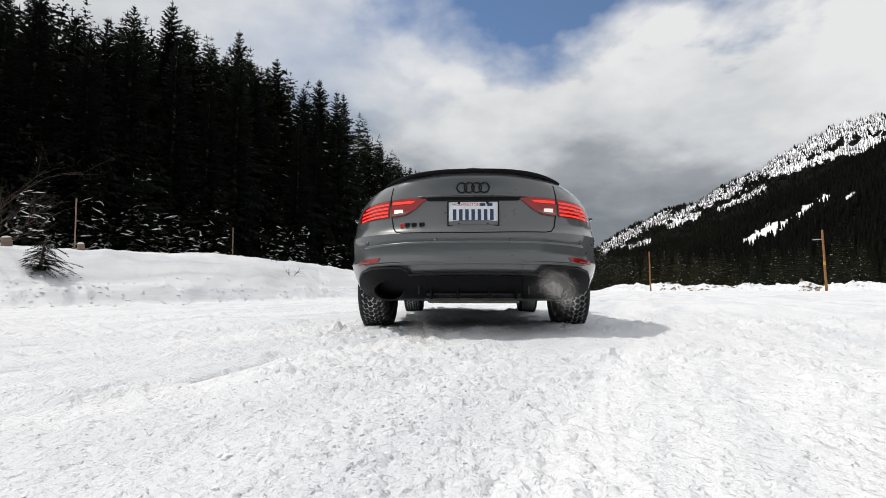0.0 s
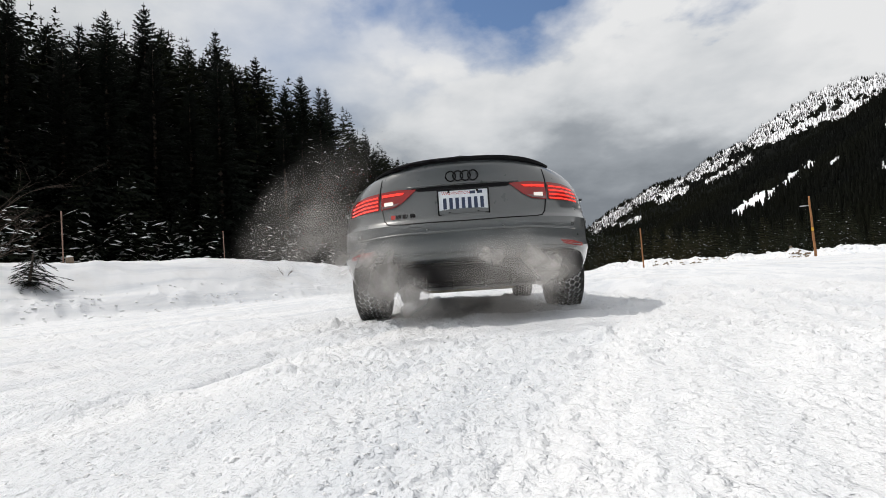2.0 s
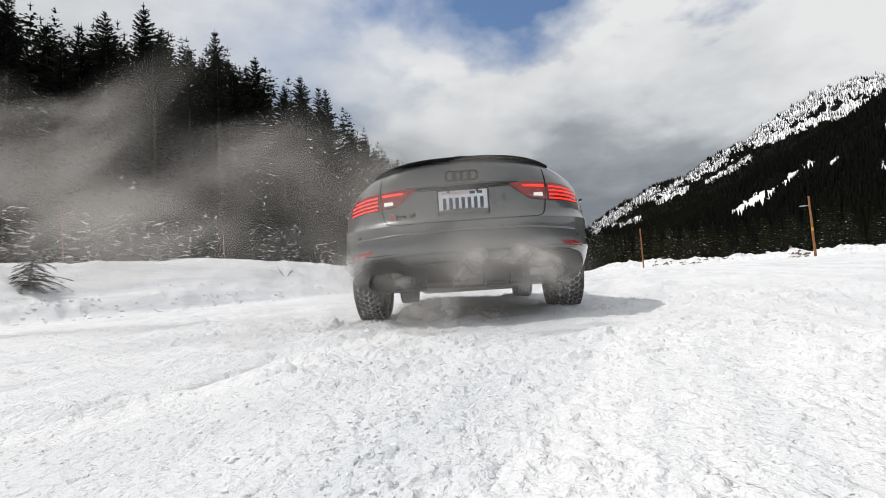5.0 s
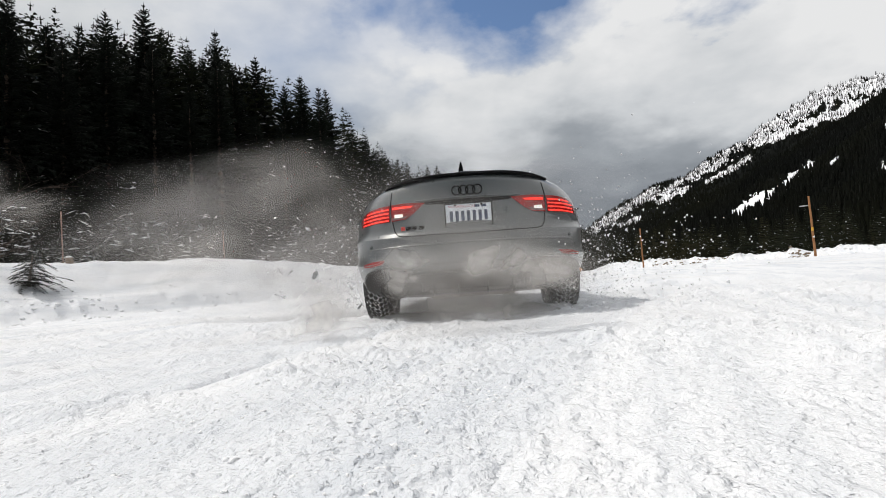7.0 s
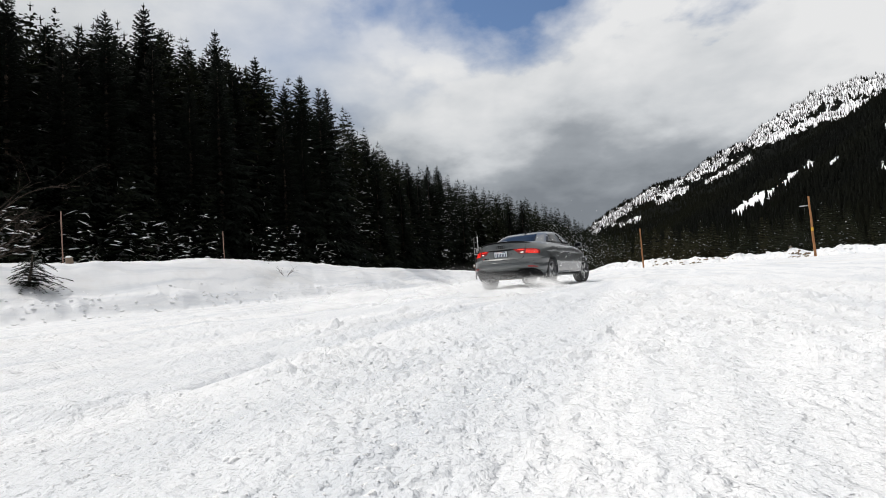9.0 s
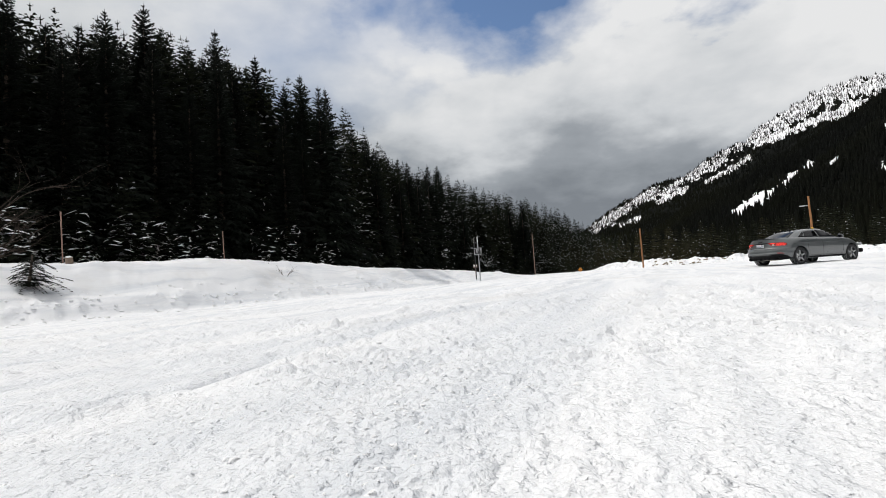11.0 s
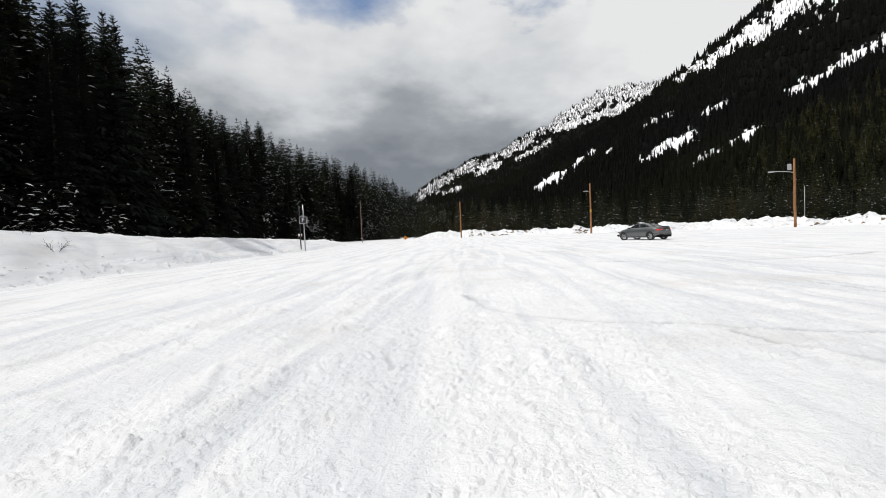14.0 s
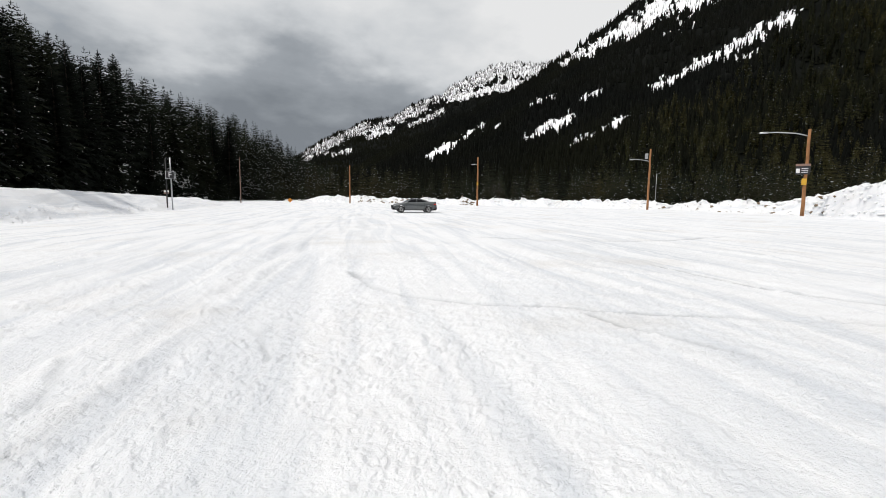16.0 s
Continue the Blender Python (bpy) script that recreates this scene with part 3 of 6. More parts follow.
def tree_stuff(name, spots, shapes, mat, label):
    """Far trees in one mesh; spots: x, y, z, height."""
    rnd = random.Random(len(spots))
    allv, allf, base = [], [], 0
    for i, (x, y, z, h) in enumerate(spots):
        v, f = shapes[i % len(shapes)]
        a, wide = rnd.uniform(0, 6.28), rnd.uniform(0.85, 1.25)
        c, sn = math.cos(a) * h * wide, math.sin(a) * h * wide
        allv.append(np.stack([v[:, 0] * c - v[:, 1] * sn + x, v[:, 0] * sn + v[:, 1] * c + y, v[:, 2] * h + z], -1))
        allf.append(f + base)
        base += len(v)
    ob = mesh_object(name, np.concatenate(allv).tolist(), np.concatenate(allf).tolist(), mat, shade=False)
    return tagged(ob, label, "woods", kind="stuff")


def bough_flecks(spots, per):
    """Thin strips of snow lying on the outer boughs of the woods; spots: x, y, z, height."""
    rng = np.random.default_rng(77)
    t = np.repeat(np.array(spots), per, axis=0)
    n = len(t)
    f = 0.07 + 0.65 * rng.random(n)
    keep = (rng.random(n) < 0.8 - 0.6 * f) & (fractal(t[:, 0] / 7, t[:, 2] + f * t[:, 3] / 4, 91, 2) > -0.12)
    t, f = t[keep], f[keep]
    n = len(t)
    a = rng.uniform(0, 6.28, n)
    r = 0.18 * t[:, 3] * (1 - f) ** 0.74 * rng.uniform(0.75, 1.15, n)
    c = np.stack([t[:, 0] + r * np.cos(a), t[:, 1] + r * np.sin(a), t[:, 2] + f * t[:, 3]], -1)
    out = np.stack([np.cos(a), np.sin(a), np.full(n, -0.25)], -1)
    along = np.stack([-np.sin(a), np.cos(a), rng.uniform(-0.5, 0.5, n)], -1) * rng.uniform(0.08, 0.42, n)[:, None]
    thick = np.zeros((n, 3))
    thick[:, 2] = rng.uniform(0.03, 0.09, n)
    verts = np.stack([c - along, c + out * 0.12, c + along, c + thick], 1).reshape(-1, 3)
    faces = (np.array([(0, 1, 3), (1, 2, 3), (2, 0, 3), (0, 2, 1)])[None] + (np.arange(n) * 4)[:, None, None]).reshape(-1, 3)
    tagged(mesh_object("bough_snow", verts.tolist(), faces.tolist(), LOOSE_SNOW, shade=False), "thin strips of snow caught on the fir boughs", "snow", kind="stuff")


def build_woods():
    rnd = random.Random(4)
    kinds = [conifer(22.0, 3.7 + 0.25 * (k % 3), 31 + k, 68, 12) for k in range(5)]
    # tall firs that stand out against the sky: azimuth, elevation of the tip
    tips = [(-44.5, 26), (-42.3, 27.2), (-39.5, 25.6), (-37, 26.2), (-34.8, 27.9), (-31.4, 29.2), (-29.8, 27.4), (-27.2, 26), (-24.5, 28), (-22.8, 25), (-20.3, 26),
            (-17.2, 23.3), (-15.3, 24.4), (-13.2, 23.3), (-12.4, 23.1), (-9.4, 19), (-6.9, 16.5), (-5.2, 15.2), (-4, 15.1), (-2.9, 14.6), (-0.4, 14.2), (0.8, 14.0)]
    spots = [(az, el, forest_edge(az) * rnd.uniform(1.0, 1.15)) for az, el in tips]
    az = -62.0
    while az < 12:
        spots.append((az, skyline(az) * rnd.uniform(0.72, 0.98), forest_edge(az) * rnd.uniform(0.97, 1.25)))
        az += rnd.uniform(0.9, 1.7) if az > -45 else 3.0
    for k, (az, el, d) in enumerate(spots):
        x, y = polar(az, d)
        src = kinds[k % 5]
        ob = src if k < 5 else copy_thing(src, Matrix())
        z = float(ground_height(x, y)) - 0.5
        h = (0.3 + d * math.tan(radians(el)) - z) / 22.0
        ob.matrix_basis = pose(x, y, z, 0, 0, rnd.uniform(0, 360)) @ Matrix.Diagonal((max(h, 0.8), max(h, 0.8), h, 1))
    shapes = tree_shapes()
    far = []
    for i in range(1150):
        az = rnd.uniform(-60, 22) if i % 3 else rnd.uniform(-8, 22)
        d = forest_edge(az) * rnd.uniform(1.02, 1.5)
        top = 0.3 + d * math.tan(radians(skyline(az) * rnd.uniform(0.62, 1.03)))
        h = min(top, rnd.uniform(15, 24))
        far.append((*polar(az, d), max(top - h, 0.0) * 1.0, h))
    for i in range(150):     # young firs along the edge of the woods
        az = rnd.uniform(-60, 20)
        d = forest_edge(az) * rnd.uniform(0.90, 1.0)
        far.append((*polar(az, d), 0.2, rnd.uniform(3, 9)))
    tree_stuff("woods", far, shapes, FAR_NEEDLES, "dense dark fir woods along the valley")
    bough_flecks(far, 85)
    low = []
    for i in range(520):
        az = rnd.uniform(13, 112)
        d = float(far_edge(az)) + 14 + 90 * rnd.random() ** 1.3
        crest = np.interp(az, [13, 20, 30, 45, 60, 80, 110], [4.8, 4.6, 5.0, 5.5, 5.6, 6.2, 7])
        low.append((*polar(az, d), -0.5, d * math.tan(radians(float(crest) * rnd.uniform(0.5, 1.0)))))
    tree_stuff("valley_woods", low, shapes, LIT_VALLEY_NEEDLES, "dark firs behind the ploughed snow, tinted brown-green as if lit")
    # firs in lighter needles, which paint the sunlit foot of the slope
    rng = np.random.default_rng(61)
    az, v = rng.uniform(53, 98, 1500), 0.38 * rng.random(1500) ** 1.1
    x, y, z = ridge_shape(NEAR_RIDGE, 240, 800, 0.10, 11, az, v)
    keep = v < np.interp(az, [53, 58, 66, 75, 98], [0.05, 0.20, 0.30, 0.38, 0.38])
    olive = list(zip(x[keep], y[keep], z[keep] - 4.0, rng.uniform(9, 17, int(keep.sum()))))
    tree_stuff("olive_woods", olive, shapes, SUNLIT_NEEDLES, "firs at the foot of the mountain side, coloured olive as if sunlit")
    return shapes


shapes = build_woods()


# ---- the car ----
def box_bm(sx, sy, sz, x=0, y=0, z=0, bevel=0.0):
    bm = bmesh.new()
    bmesh.ops.create_cube(bm, size=1, matrix=Matrix.Translation((x, y, z)) @ Matrix.Diagonal((sx, sy, sz, 1)))
    if bevel:
        bmesh.ops.bevel(bm, geom=bm.edges[:], offset=bevel, segments=2, affect="EDGES", profile=0.5)
    return bm


def part(name, bm, mat, parent, label="", smooth_shade=True):
    me = bpy.data.meshes.new(name)
    bm.to_mesh(me)
    bm.free()
    me.materials.append(mat)
    if smooth_shade:
        me.shade_smooth()
    ob = new(name, me)
    ob.parent = parent
    return tagged(ob, label)


BLACK = material("gloss_black", (0.006, 0.006, 0.007), 0.25, spread=0.1, spec=0.25)
PLASTIC = material("black_plastic", (0.005, 0.005, 0.006), 0.65, spec=0.12, spread=0.2, scale=12, bump=0.0008, bump_scale=400)
RUBBER = material("tyre_rubber", (0.022, 0.022, 0.023), 0.85, spread=0.3, scale=10, bump=0.001, bump_scale=200)
GLASS = material("tinted_glass", (0.004, 0.005, 0.007), 0.08, spread=0.05, spec=0.2)
RED_LENS = material("red_lens", (0.26, 0.006, 0.006), 0.18, spread=0.12, scale=20, coat=0.3)
RED_GLOW = material("red_light", (1.0, 0.035, 0.02), 0.4, spread=0.05, glow=0.7)
WHITE_GLOW = material("white_light", (1.0, 0.93, 0.85), 0.3, spread=0.02, glow=0.3)
CLEAR_LENS = material("smoked_lens", (0.16, 0.08, 0.08), 0.15, spread=0.15, scale=20, coat=1.0)
STEEL = material("brushed_steel", (0.55, 0.55, 0.56), 0.3, metal=1.0, spread=0.15, scale=10)
RIM = material("dark_rim", (0.10, 0.10, 0.105), 0.3, metal=0.7, spread=0.1)
RIM_FACE = material("machined_rim", (0.55, 0.55, 0.56), 0.35, metal=0.2, spread=0.08)
HEAT_SHIELD = material("dirty_aluminium", (0.26, 0.23, 0.17), 0.5, metal=0.6, spread=0.3, scale=14)
PLATE = material("plate_white", (0.75, 0.79, 0.83), 0.35, spread=0.08, scale=9)
PLATE_BLUE = material("plate_blue", (0.02, 0.035, 0.085), 0.4, spread=0.05)
PLATE_RED = material("plate_red", (0.45, 0.05, 0.04), 0.4, spread=0.05)
BADGE_RED = material("badge_red", (0.55, 0.03, 0.02), 0.3, spread=0.05)
HEADLAMP = material("headlamp_glass", (0.25, 0.26, 0.27), 0.1, spread=0.2, scale=15, coat=1.0)

# hull: rear and front overhang and half-width by the share s of the height between sill and shoulder
HULL_Z = 0.22
HULL_S = [0.0, 0.08, 0.2, 0.30, 0.36, 0.46, 0.52, 0.56, 0.64, 0.72, 0.80, 0.87, 0.93, 0.97, 1.0]
HULL_R = [-0.72, -0.84, -0.925, -0.970, -0.948, -0.944, -0.948, -0.915, -0.893, -0.88, -0.868, -0.862, -0.862, -0.862, -0.850]
HULL_W = [0.78, 0.86, 0.885, 0.898, 0.893, 0.895, 0.898, 0.893, 0.888, 0.875, 0.85, 0.805, 0.745, 0.685, 0.63]
HULL_WM = [0.80, 0.86, 0.885, 0.895, 0.897, 0.90, 0.90, 0.90, 0.895, 0.89, 0.88, 0.865, 0.845, 0.82, 0.79]
HULL_F = [3.25, 3.42, 3.49, 3.50, 3.50, 3.50, 3.49, 3.48, 3.46, 3.44, 3.42, 3.39, 3.35, 3.30, 3.25]
REAR_L, REAR_N = 0.80, 2.6


def hull_top(y):
    return float(np.interp(y, [-0.9, -0.3, 0.5, 1.6, 2.2, 2.7, 3.1, 3.5], [1.045, 1.045, 1.01, 0.98, 0.96, 0.89, 0.82, 0.72]))


def hull_width(y, s):
    k = min(1, max(0, (y + 0.75) / 1.0))
    k = k * k * (3 - 2 * k)
    f = min(1, max(0, (y - 2.3) / 1.2))
    return float(np.interp(s, HULL_S, HULL_W)) * (1 - k) + float(np.interp(s, HULL_S, HULL_WM)) * k - 0.03 * f * f


def rear_y(x, z):
    """The rear skin of the car: y at the side x and height z."""
    s = (z - HULL_Z) / (1.045 - HULL_Z)
    r = float(np.interp(s, HULL_S, HULL_R))
    lo, hi = 0.0, math.pi / 2
    for _ in range(22):
        a = (lo + hi) / 2
        y = r + REAR_L * (1 - math.cos(a) ** (2 / REAR_N))
        if math.sin(a) ** (2 / REAR_N) * hull_width(y, s) < abs(x):
            lo = a
        else:
            hi = a
    return r + REAR_L * (1 - math.cos(lo) ** (2 / REAR_N))


def hull_ring(s):
    """One closed outline of the hull, counter-clockwise from the middle of the tail."""
    r, f = float(np.interp(s, HULL_S, HULL_R)), float(np.interp(s, HULL_S, HULL_F))
    right = []
    n = 22
    for i in range(n + 1):                                   # tail corner
        a = (i / n) ** 1.0 * math.pi / 2
        u, v = math.sin(a) ** (2 / REAR_N), math.cos(a) ** (2 / REAR_N)
        y = r + REAR_L * (1 - v)
        right.append((u * hull_width(y, s), y))
    y0, y1 = r + REAR_L, f - 0.95
    for i in range(1, 30):
        y = y0 + (y1 - y0) * i / 30
        right.append((hull_width(y, s), y))
    for i in range(n + 1):                                   # nose corner
        a = (1 - i / n) * math.pi / 2
        u, v = math.sin(a) ** (2 / 2.5), math.cos(a) ** (2 / 2.5)
        y = f - 0.95 * (1 - v)
        right.append((u * hull_width(y, s), y))
    left = [(-x, y) for x, y in reversed(right[1:-1])]
    pts = []
    for x, y in right + left:
        pts.append((x, y, HULL_Z + s * (hull_top(y) - HULL_Z)))
    return pts, len(right)


def car_body(parent):
    bm = bmesh.new()
    levels = [0.0, 0.03, 0.08, 0.14, 0.2, 0.25, 0.285, 0.30, 0.315, 0.345, 0.36, 0.40, 0.46, 0.49, 0.52, 0.54, 0.56, 0.60, 0.64, 0.68, 0.72, 0.76, 0.80, 0.84, 0.87, 0.90, 0.93, 0.95, 0.97, 0.985, 1.0]
    rings = []
    for s in levels:
        pts, half = hull_ring(s)
        rings.append([bm.verts.new(p) for p in pts])
    n = len(rings[0])
    for a, b in zip(rings, rings[1:]):
        for i in range(n):
            bm.faces.new((a[i], a[(i + 1) % n], b[(i + 1) % n], b[i]))
    for ring, crown in ((rings[0], 0.0), (rings[-1], 0.035)):
        rows = []
        for i in range(half):
            rv = ring[i]
            lv = ring[(n - i) % n]
            if i in (0, half - 1):
                rows.append([rv])
                continue
            row = [rv]
            for k in range(1, 6):
                u = 1 - k / 3
                row.append(bm.verts.new((rv.co.x * u, rv.co.y, rv.co.z + crown * (1 - u * u))))
            row.append(lv)
            rows.append(row)
        for a, b in zip(rows, rows[1:]):
            if len(a) == 1 or len(b) == 1:
                one, many = (a, b) if len(a) == 1 else (b, a)
                for p, q in zip(many, many[1:]):
                    bm.faces.new((one[0], p, q))
            else:
                for k in range(len(a) - 1):
                    bm.faces.new((a[k], a[k + 1], b[k + 1], b[k]))
    bmesh.ops.recalc_face_normals(bm, faces=bm.faces[:])
    body = part("body", bm, PAINT, parent)
    # wheel arches
    for y in (0.0, 2.631):
        cut = bmesh.new()
        bmesh.ops.create_cone(cut, cap_ends=True, segments=48, radius1=0.372, radius2=0.372, depth=2.4, matrix=Matrix.Translation((0, y, 0.325)) @ Matrix.Rotation(math.pi / 2, 4, "Y"))
        me = bpy.data.meshes.new("cut")
        cut.to_mesh(me)
        cut.free()
        tool = new("cut", me)
        mod = body.modifiers.new("arch", "BOOLEAN")
        mod.object, mod.operation, mod.solver = tool, "DIFFERENCE", "EXACT"
        bpy.context.view_layer.update()
        done = bpy.data.meshes.new_from_object(body.evaluated_get(bpy.context.evaluated_depsgraph_get()))
        body.modifiers.clear()
        body.data = done
        bpy.data.objects.remove(tool)
    body.data.name = "body"
    while len(body.data.materials) > 1:
        body.data.materials.pop()
    body.data.set_sharp_from_angle(angle=radians(32))
    # dark inner arches and floor pan
    part("underbody", box_bm(1.10, 3.9, 0.14, 0, 1.25, 0.31, 0.03), PLASTIC, parent)
    return body


def skin_patch(name, outline, lift, mat, parent, label="", side=1, step=0.02, thick=0.02):
    """A piece laid on the tail: outline is a polygon of (x, z), mirrored by side."""
    bm = bmesh.new()
    dense = []
    for (x0, z0), (x1, z1) in zip(outline, outline[1:] + outline[:1]):
        k = max(1, int(math.hypot(x1 - x0, z1 - z0) / step))
        dense += [(x0 + (x1 - x0) * i / k, z0 + (z1 - z0) * i / k) for i in range(k)]
    verts = [bm.verts.new((x, 0, z)) for x, z in dense]
    face = bm.faces.new(verts)
    xs, zs = [p[0] for p in dense], [p[1] for p in dense]
    for co, no, lo, hi in (((1, 0, 0), 0, min(xs), max(xs)), ((0, 0, 1), 2, min(zs), max(zs))):
        c = lo + step * 1.7
        while c < hi:
            point = (c, 0, 0) if no == 0 else (0, 0, c)
            bmesh.ops.bisect_plane(bm, geom=bm.verts[:] + bm.edges[:] + bm.faces[:], plane_co=point, plane_no=co)
            c += step * 1.7
    got = bmesh.ops.extrude_face_region(bm, geom=bm.faces[:])
    back = {v for v in got["geom"] if isinstance(v, bmesh.types.BMVert)}
    for v in bm.verts:
        y = rear_y(v.co.x, v.co.z)
        v.co.y = y - lift + (thick if v in back else 0)
        v.co.x *= side
    bmesh.ops.recalc_face_normals(bm, faces=bm.faces[:])
    ob = part(name, bm, mat, parent, label)
    ob.data.set_sharp_from_angle(angle=radians(40))
    return ob


# greenhouse
CAB_S = [0.0, 0.25, 0.5, 0.75, 0.9, 0.97, 1.0]
CAB_R = [-0.40, -0.17, 0.05, 0.27, 0.44, 0.58, 0.70]
CAB_F = [2.42, 2.23, 2.05, 1.86, 1.74, 1.66, 1.58]
CAB_W = [0.785, 0.735, 0.68, 0.622, 0.575, 0.535, 0.49]


def cab_point(u, s, lift=0.0):
    """u: 0 middle of the rear window, 0.25 the right side, 0.5 the windscreen, 0.75 the left side."""
    r, f, w = (float(np.interp(s, CAB_S, t)) for t in (CAB_R, CAB_F, CAB_W))
    a = u * 2 * math.pi
    n = 4.2
    c, d = math.cos(a), math.sin(a)
    x = math.copysign(abs(d) ** (2 / n), d) * (w + lift)
    y = (r + f) / 2 - math.copysign(abs(c) ** (2 / n), c) * ((f - r) / 2 + lift)
    base = 0.995 - 0.03 * smooth(1.4, 2.5, y)
    top = 1.335 + 0.02 * smooth(0.5, 1.1, y) - 0.015 * smooth(1.3, 1.9, y)
    return (x, y, float(base + (top - base) * s) + lift * 0.3)


def cab_patch(name, corners, mat, parent, lift=0.006, nu=10, ns=6, label=""):
    """A pane on the greenhouse between four (u, s) corners, in order round it."""
    bm = bmesh.new()
    (a, b, c, d) = corners
    grid = []
    for j in range(ns + 1):
        v = j / ns
        row = []
        for i in range(nu + 1):
            t = i / nu
            lo = (a[0] + (b[0] - a[0]) * t, a[1] + (b[1] - a[1]) * t)
            hi = (d[0] + (c[0] - d[0]) * t, d[1] + (c[1] - d[1]) * t)
            row.append(bm.verts.new(cab_point(lo[0] + (hi[0] - lo[0]) * v, lo[1] + (hi[1] - lo[1]) * v, lift)))
        grid.append(row)
    for p, q in zip(grid, grid[1:]):
        for i in range(nu):
            bm.faces.new((p[i], p[i + 1], q[i + 1], q[i]))
    bmesh.ops.recalc_face_normals(bm, faces=bm.faces[:])
    got = bmesh.ops.extrude_face_region(bm, geom=bm.faces[:])
    for v in got["geom"]:
        if isinstance(v, bmesh.types.BMVert):
            v.co.x *= 0.985
            v.co.z -= 0.004
    bmesh.ops.recalc_face_normals(bm, faces=bm.faces[:])
    return part(name, bm, mat, parent, label)


def find_u(y, s, side=1):
    """u on the right (or left) side at which the greenhouse at share s has that y."""
    lo, hi = 0.02, 0.48
    for _ in range(40):
        mid = (lo + hi) / 2
        if cab_point(mid, s)[1] < y:
            lo = mid
        else:
            hi = mid
    return lo if side > 0 else 1 - lo


def car_cabin(parent):
    bm = bmesh.new()
    rings = []
    for s in [-0.12, 0, 0.12, 0.25, 0.38, 0.5, 0.62, 0.75, 0.83, 0.9, 0.94, 0.97, 1.0]:
        rings.append([bm.verts.new(cab_point(i / 96, max(s, 0)) if s >= 0 else Vector(cab_point(i / 96, 0)) - Vector((0, 0, 0.06))) for i in range(96)])
    for a, b in zip(rings, rings[1:]):
        for i in range(96):
            bm.faces.new((a[i], a[(i + 1) % 96], b[(i + 1) % 96], b[i]))
    last = rings[-1]
    for shrink, up in ((0.75, 0.018), (0.45, 0.030), (0.15, 0.036)):
        cy = sum(v.co.y for v in rings[-1]) / 96
        ring = [bm.verts.new((v.co.x * shrink, cy + (v.co.y - cy) * shrink, v.co.z + up)) for v in rings[-1]]
        for i in range(96):
            bm.faces.new((last[i], last[(i + 1) % 96], ring[(i + 1) % 96], ring[i]))
        last = ring
    bm.faces.new(last)
    bmesh.ops.recalc_face_normals(bm, faces=bm.faces[:])
    part("roof", bm, PAINT, parent)
    r = 0.088
    cab_patch("rear_window", [(-r * 1.02, 0.10), (r * 1.02, 0.10), (r * 0.85, 0.93), (-r * 0.85, 0.93)], GLASS, parent, nu=24, label="dark tinted rear window")
    cab_patch("windscreen", [(0.5 - r, 0.06), (0.5 + r, 0.06), (0.5 + r * 0.9, 0.93), (0.5 - r * 0.9, 0.93)], GLASS, parent, nu=24, label="dark windscreen")
    for side in (1, -1):
        def c(y, s):
            return (find_u(y, s, side), s)
        cab_patch("rear_side_window", [c(0.42, 0.10), c(1.08, 0.08), c(1.10, 0.84), c(0.62, 0.80)], GLASS, parent, nu=10, label="dark tinted side window")
        cab_patch("front_side_window", [c(1.14, 0.08), c(2.08, 0.08), c(1.62, 0.84), c(1.15, 0.84)], GLASS, parent, nu=12, label="dark tinted side window")
        cab_patch("quarter_window", [c(0.14, 0.14), c(0.39, 0.10), c(0.58, 0.78), c(0.52, 0.74)], GLASS, parent, nu=5, label="small dark quarter window")


def tube_bm(points, radius, n=8):
    """A round bar through points."""
    bm = bmesh.new()
    rings = []
    for i, p in enumerate(points):
        p = Vector(p)
        d = (Vector(points[min(i + 1, len(points) - 1)]) - Vector(points[max(i - 1, 0)])).normalized()
        ref = Vector((0, 0, 1)) if abs(d.z) < 0.9 else Vector((1, 0, 0))
        a = d.cross(ref).normalized()
        b = d.cross(a)
        rad = radius[i] if isinstance(radius, (list, tuple)) else radius
        rings.append([bm.verts.new(p + a * rad * math.cos(k * 2 * math.pi / n) + b * rad * math.sin(k * 2 * math.pi / n)) for k in range(n)])
    for p, q in zip(rings, rings[1:]):
        for k in range(n):
            bm.faces.new((p[k], p[(k + 1) % n], q[(k + 1) % n], q[k]))
    for ring in (rings[0], rings[-1]):
        bm.faces.new(ring)
    bmesh.ops.recalc_face_normals(bm, faces=bm.faces[:])
    return bm


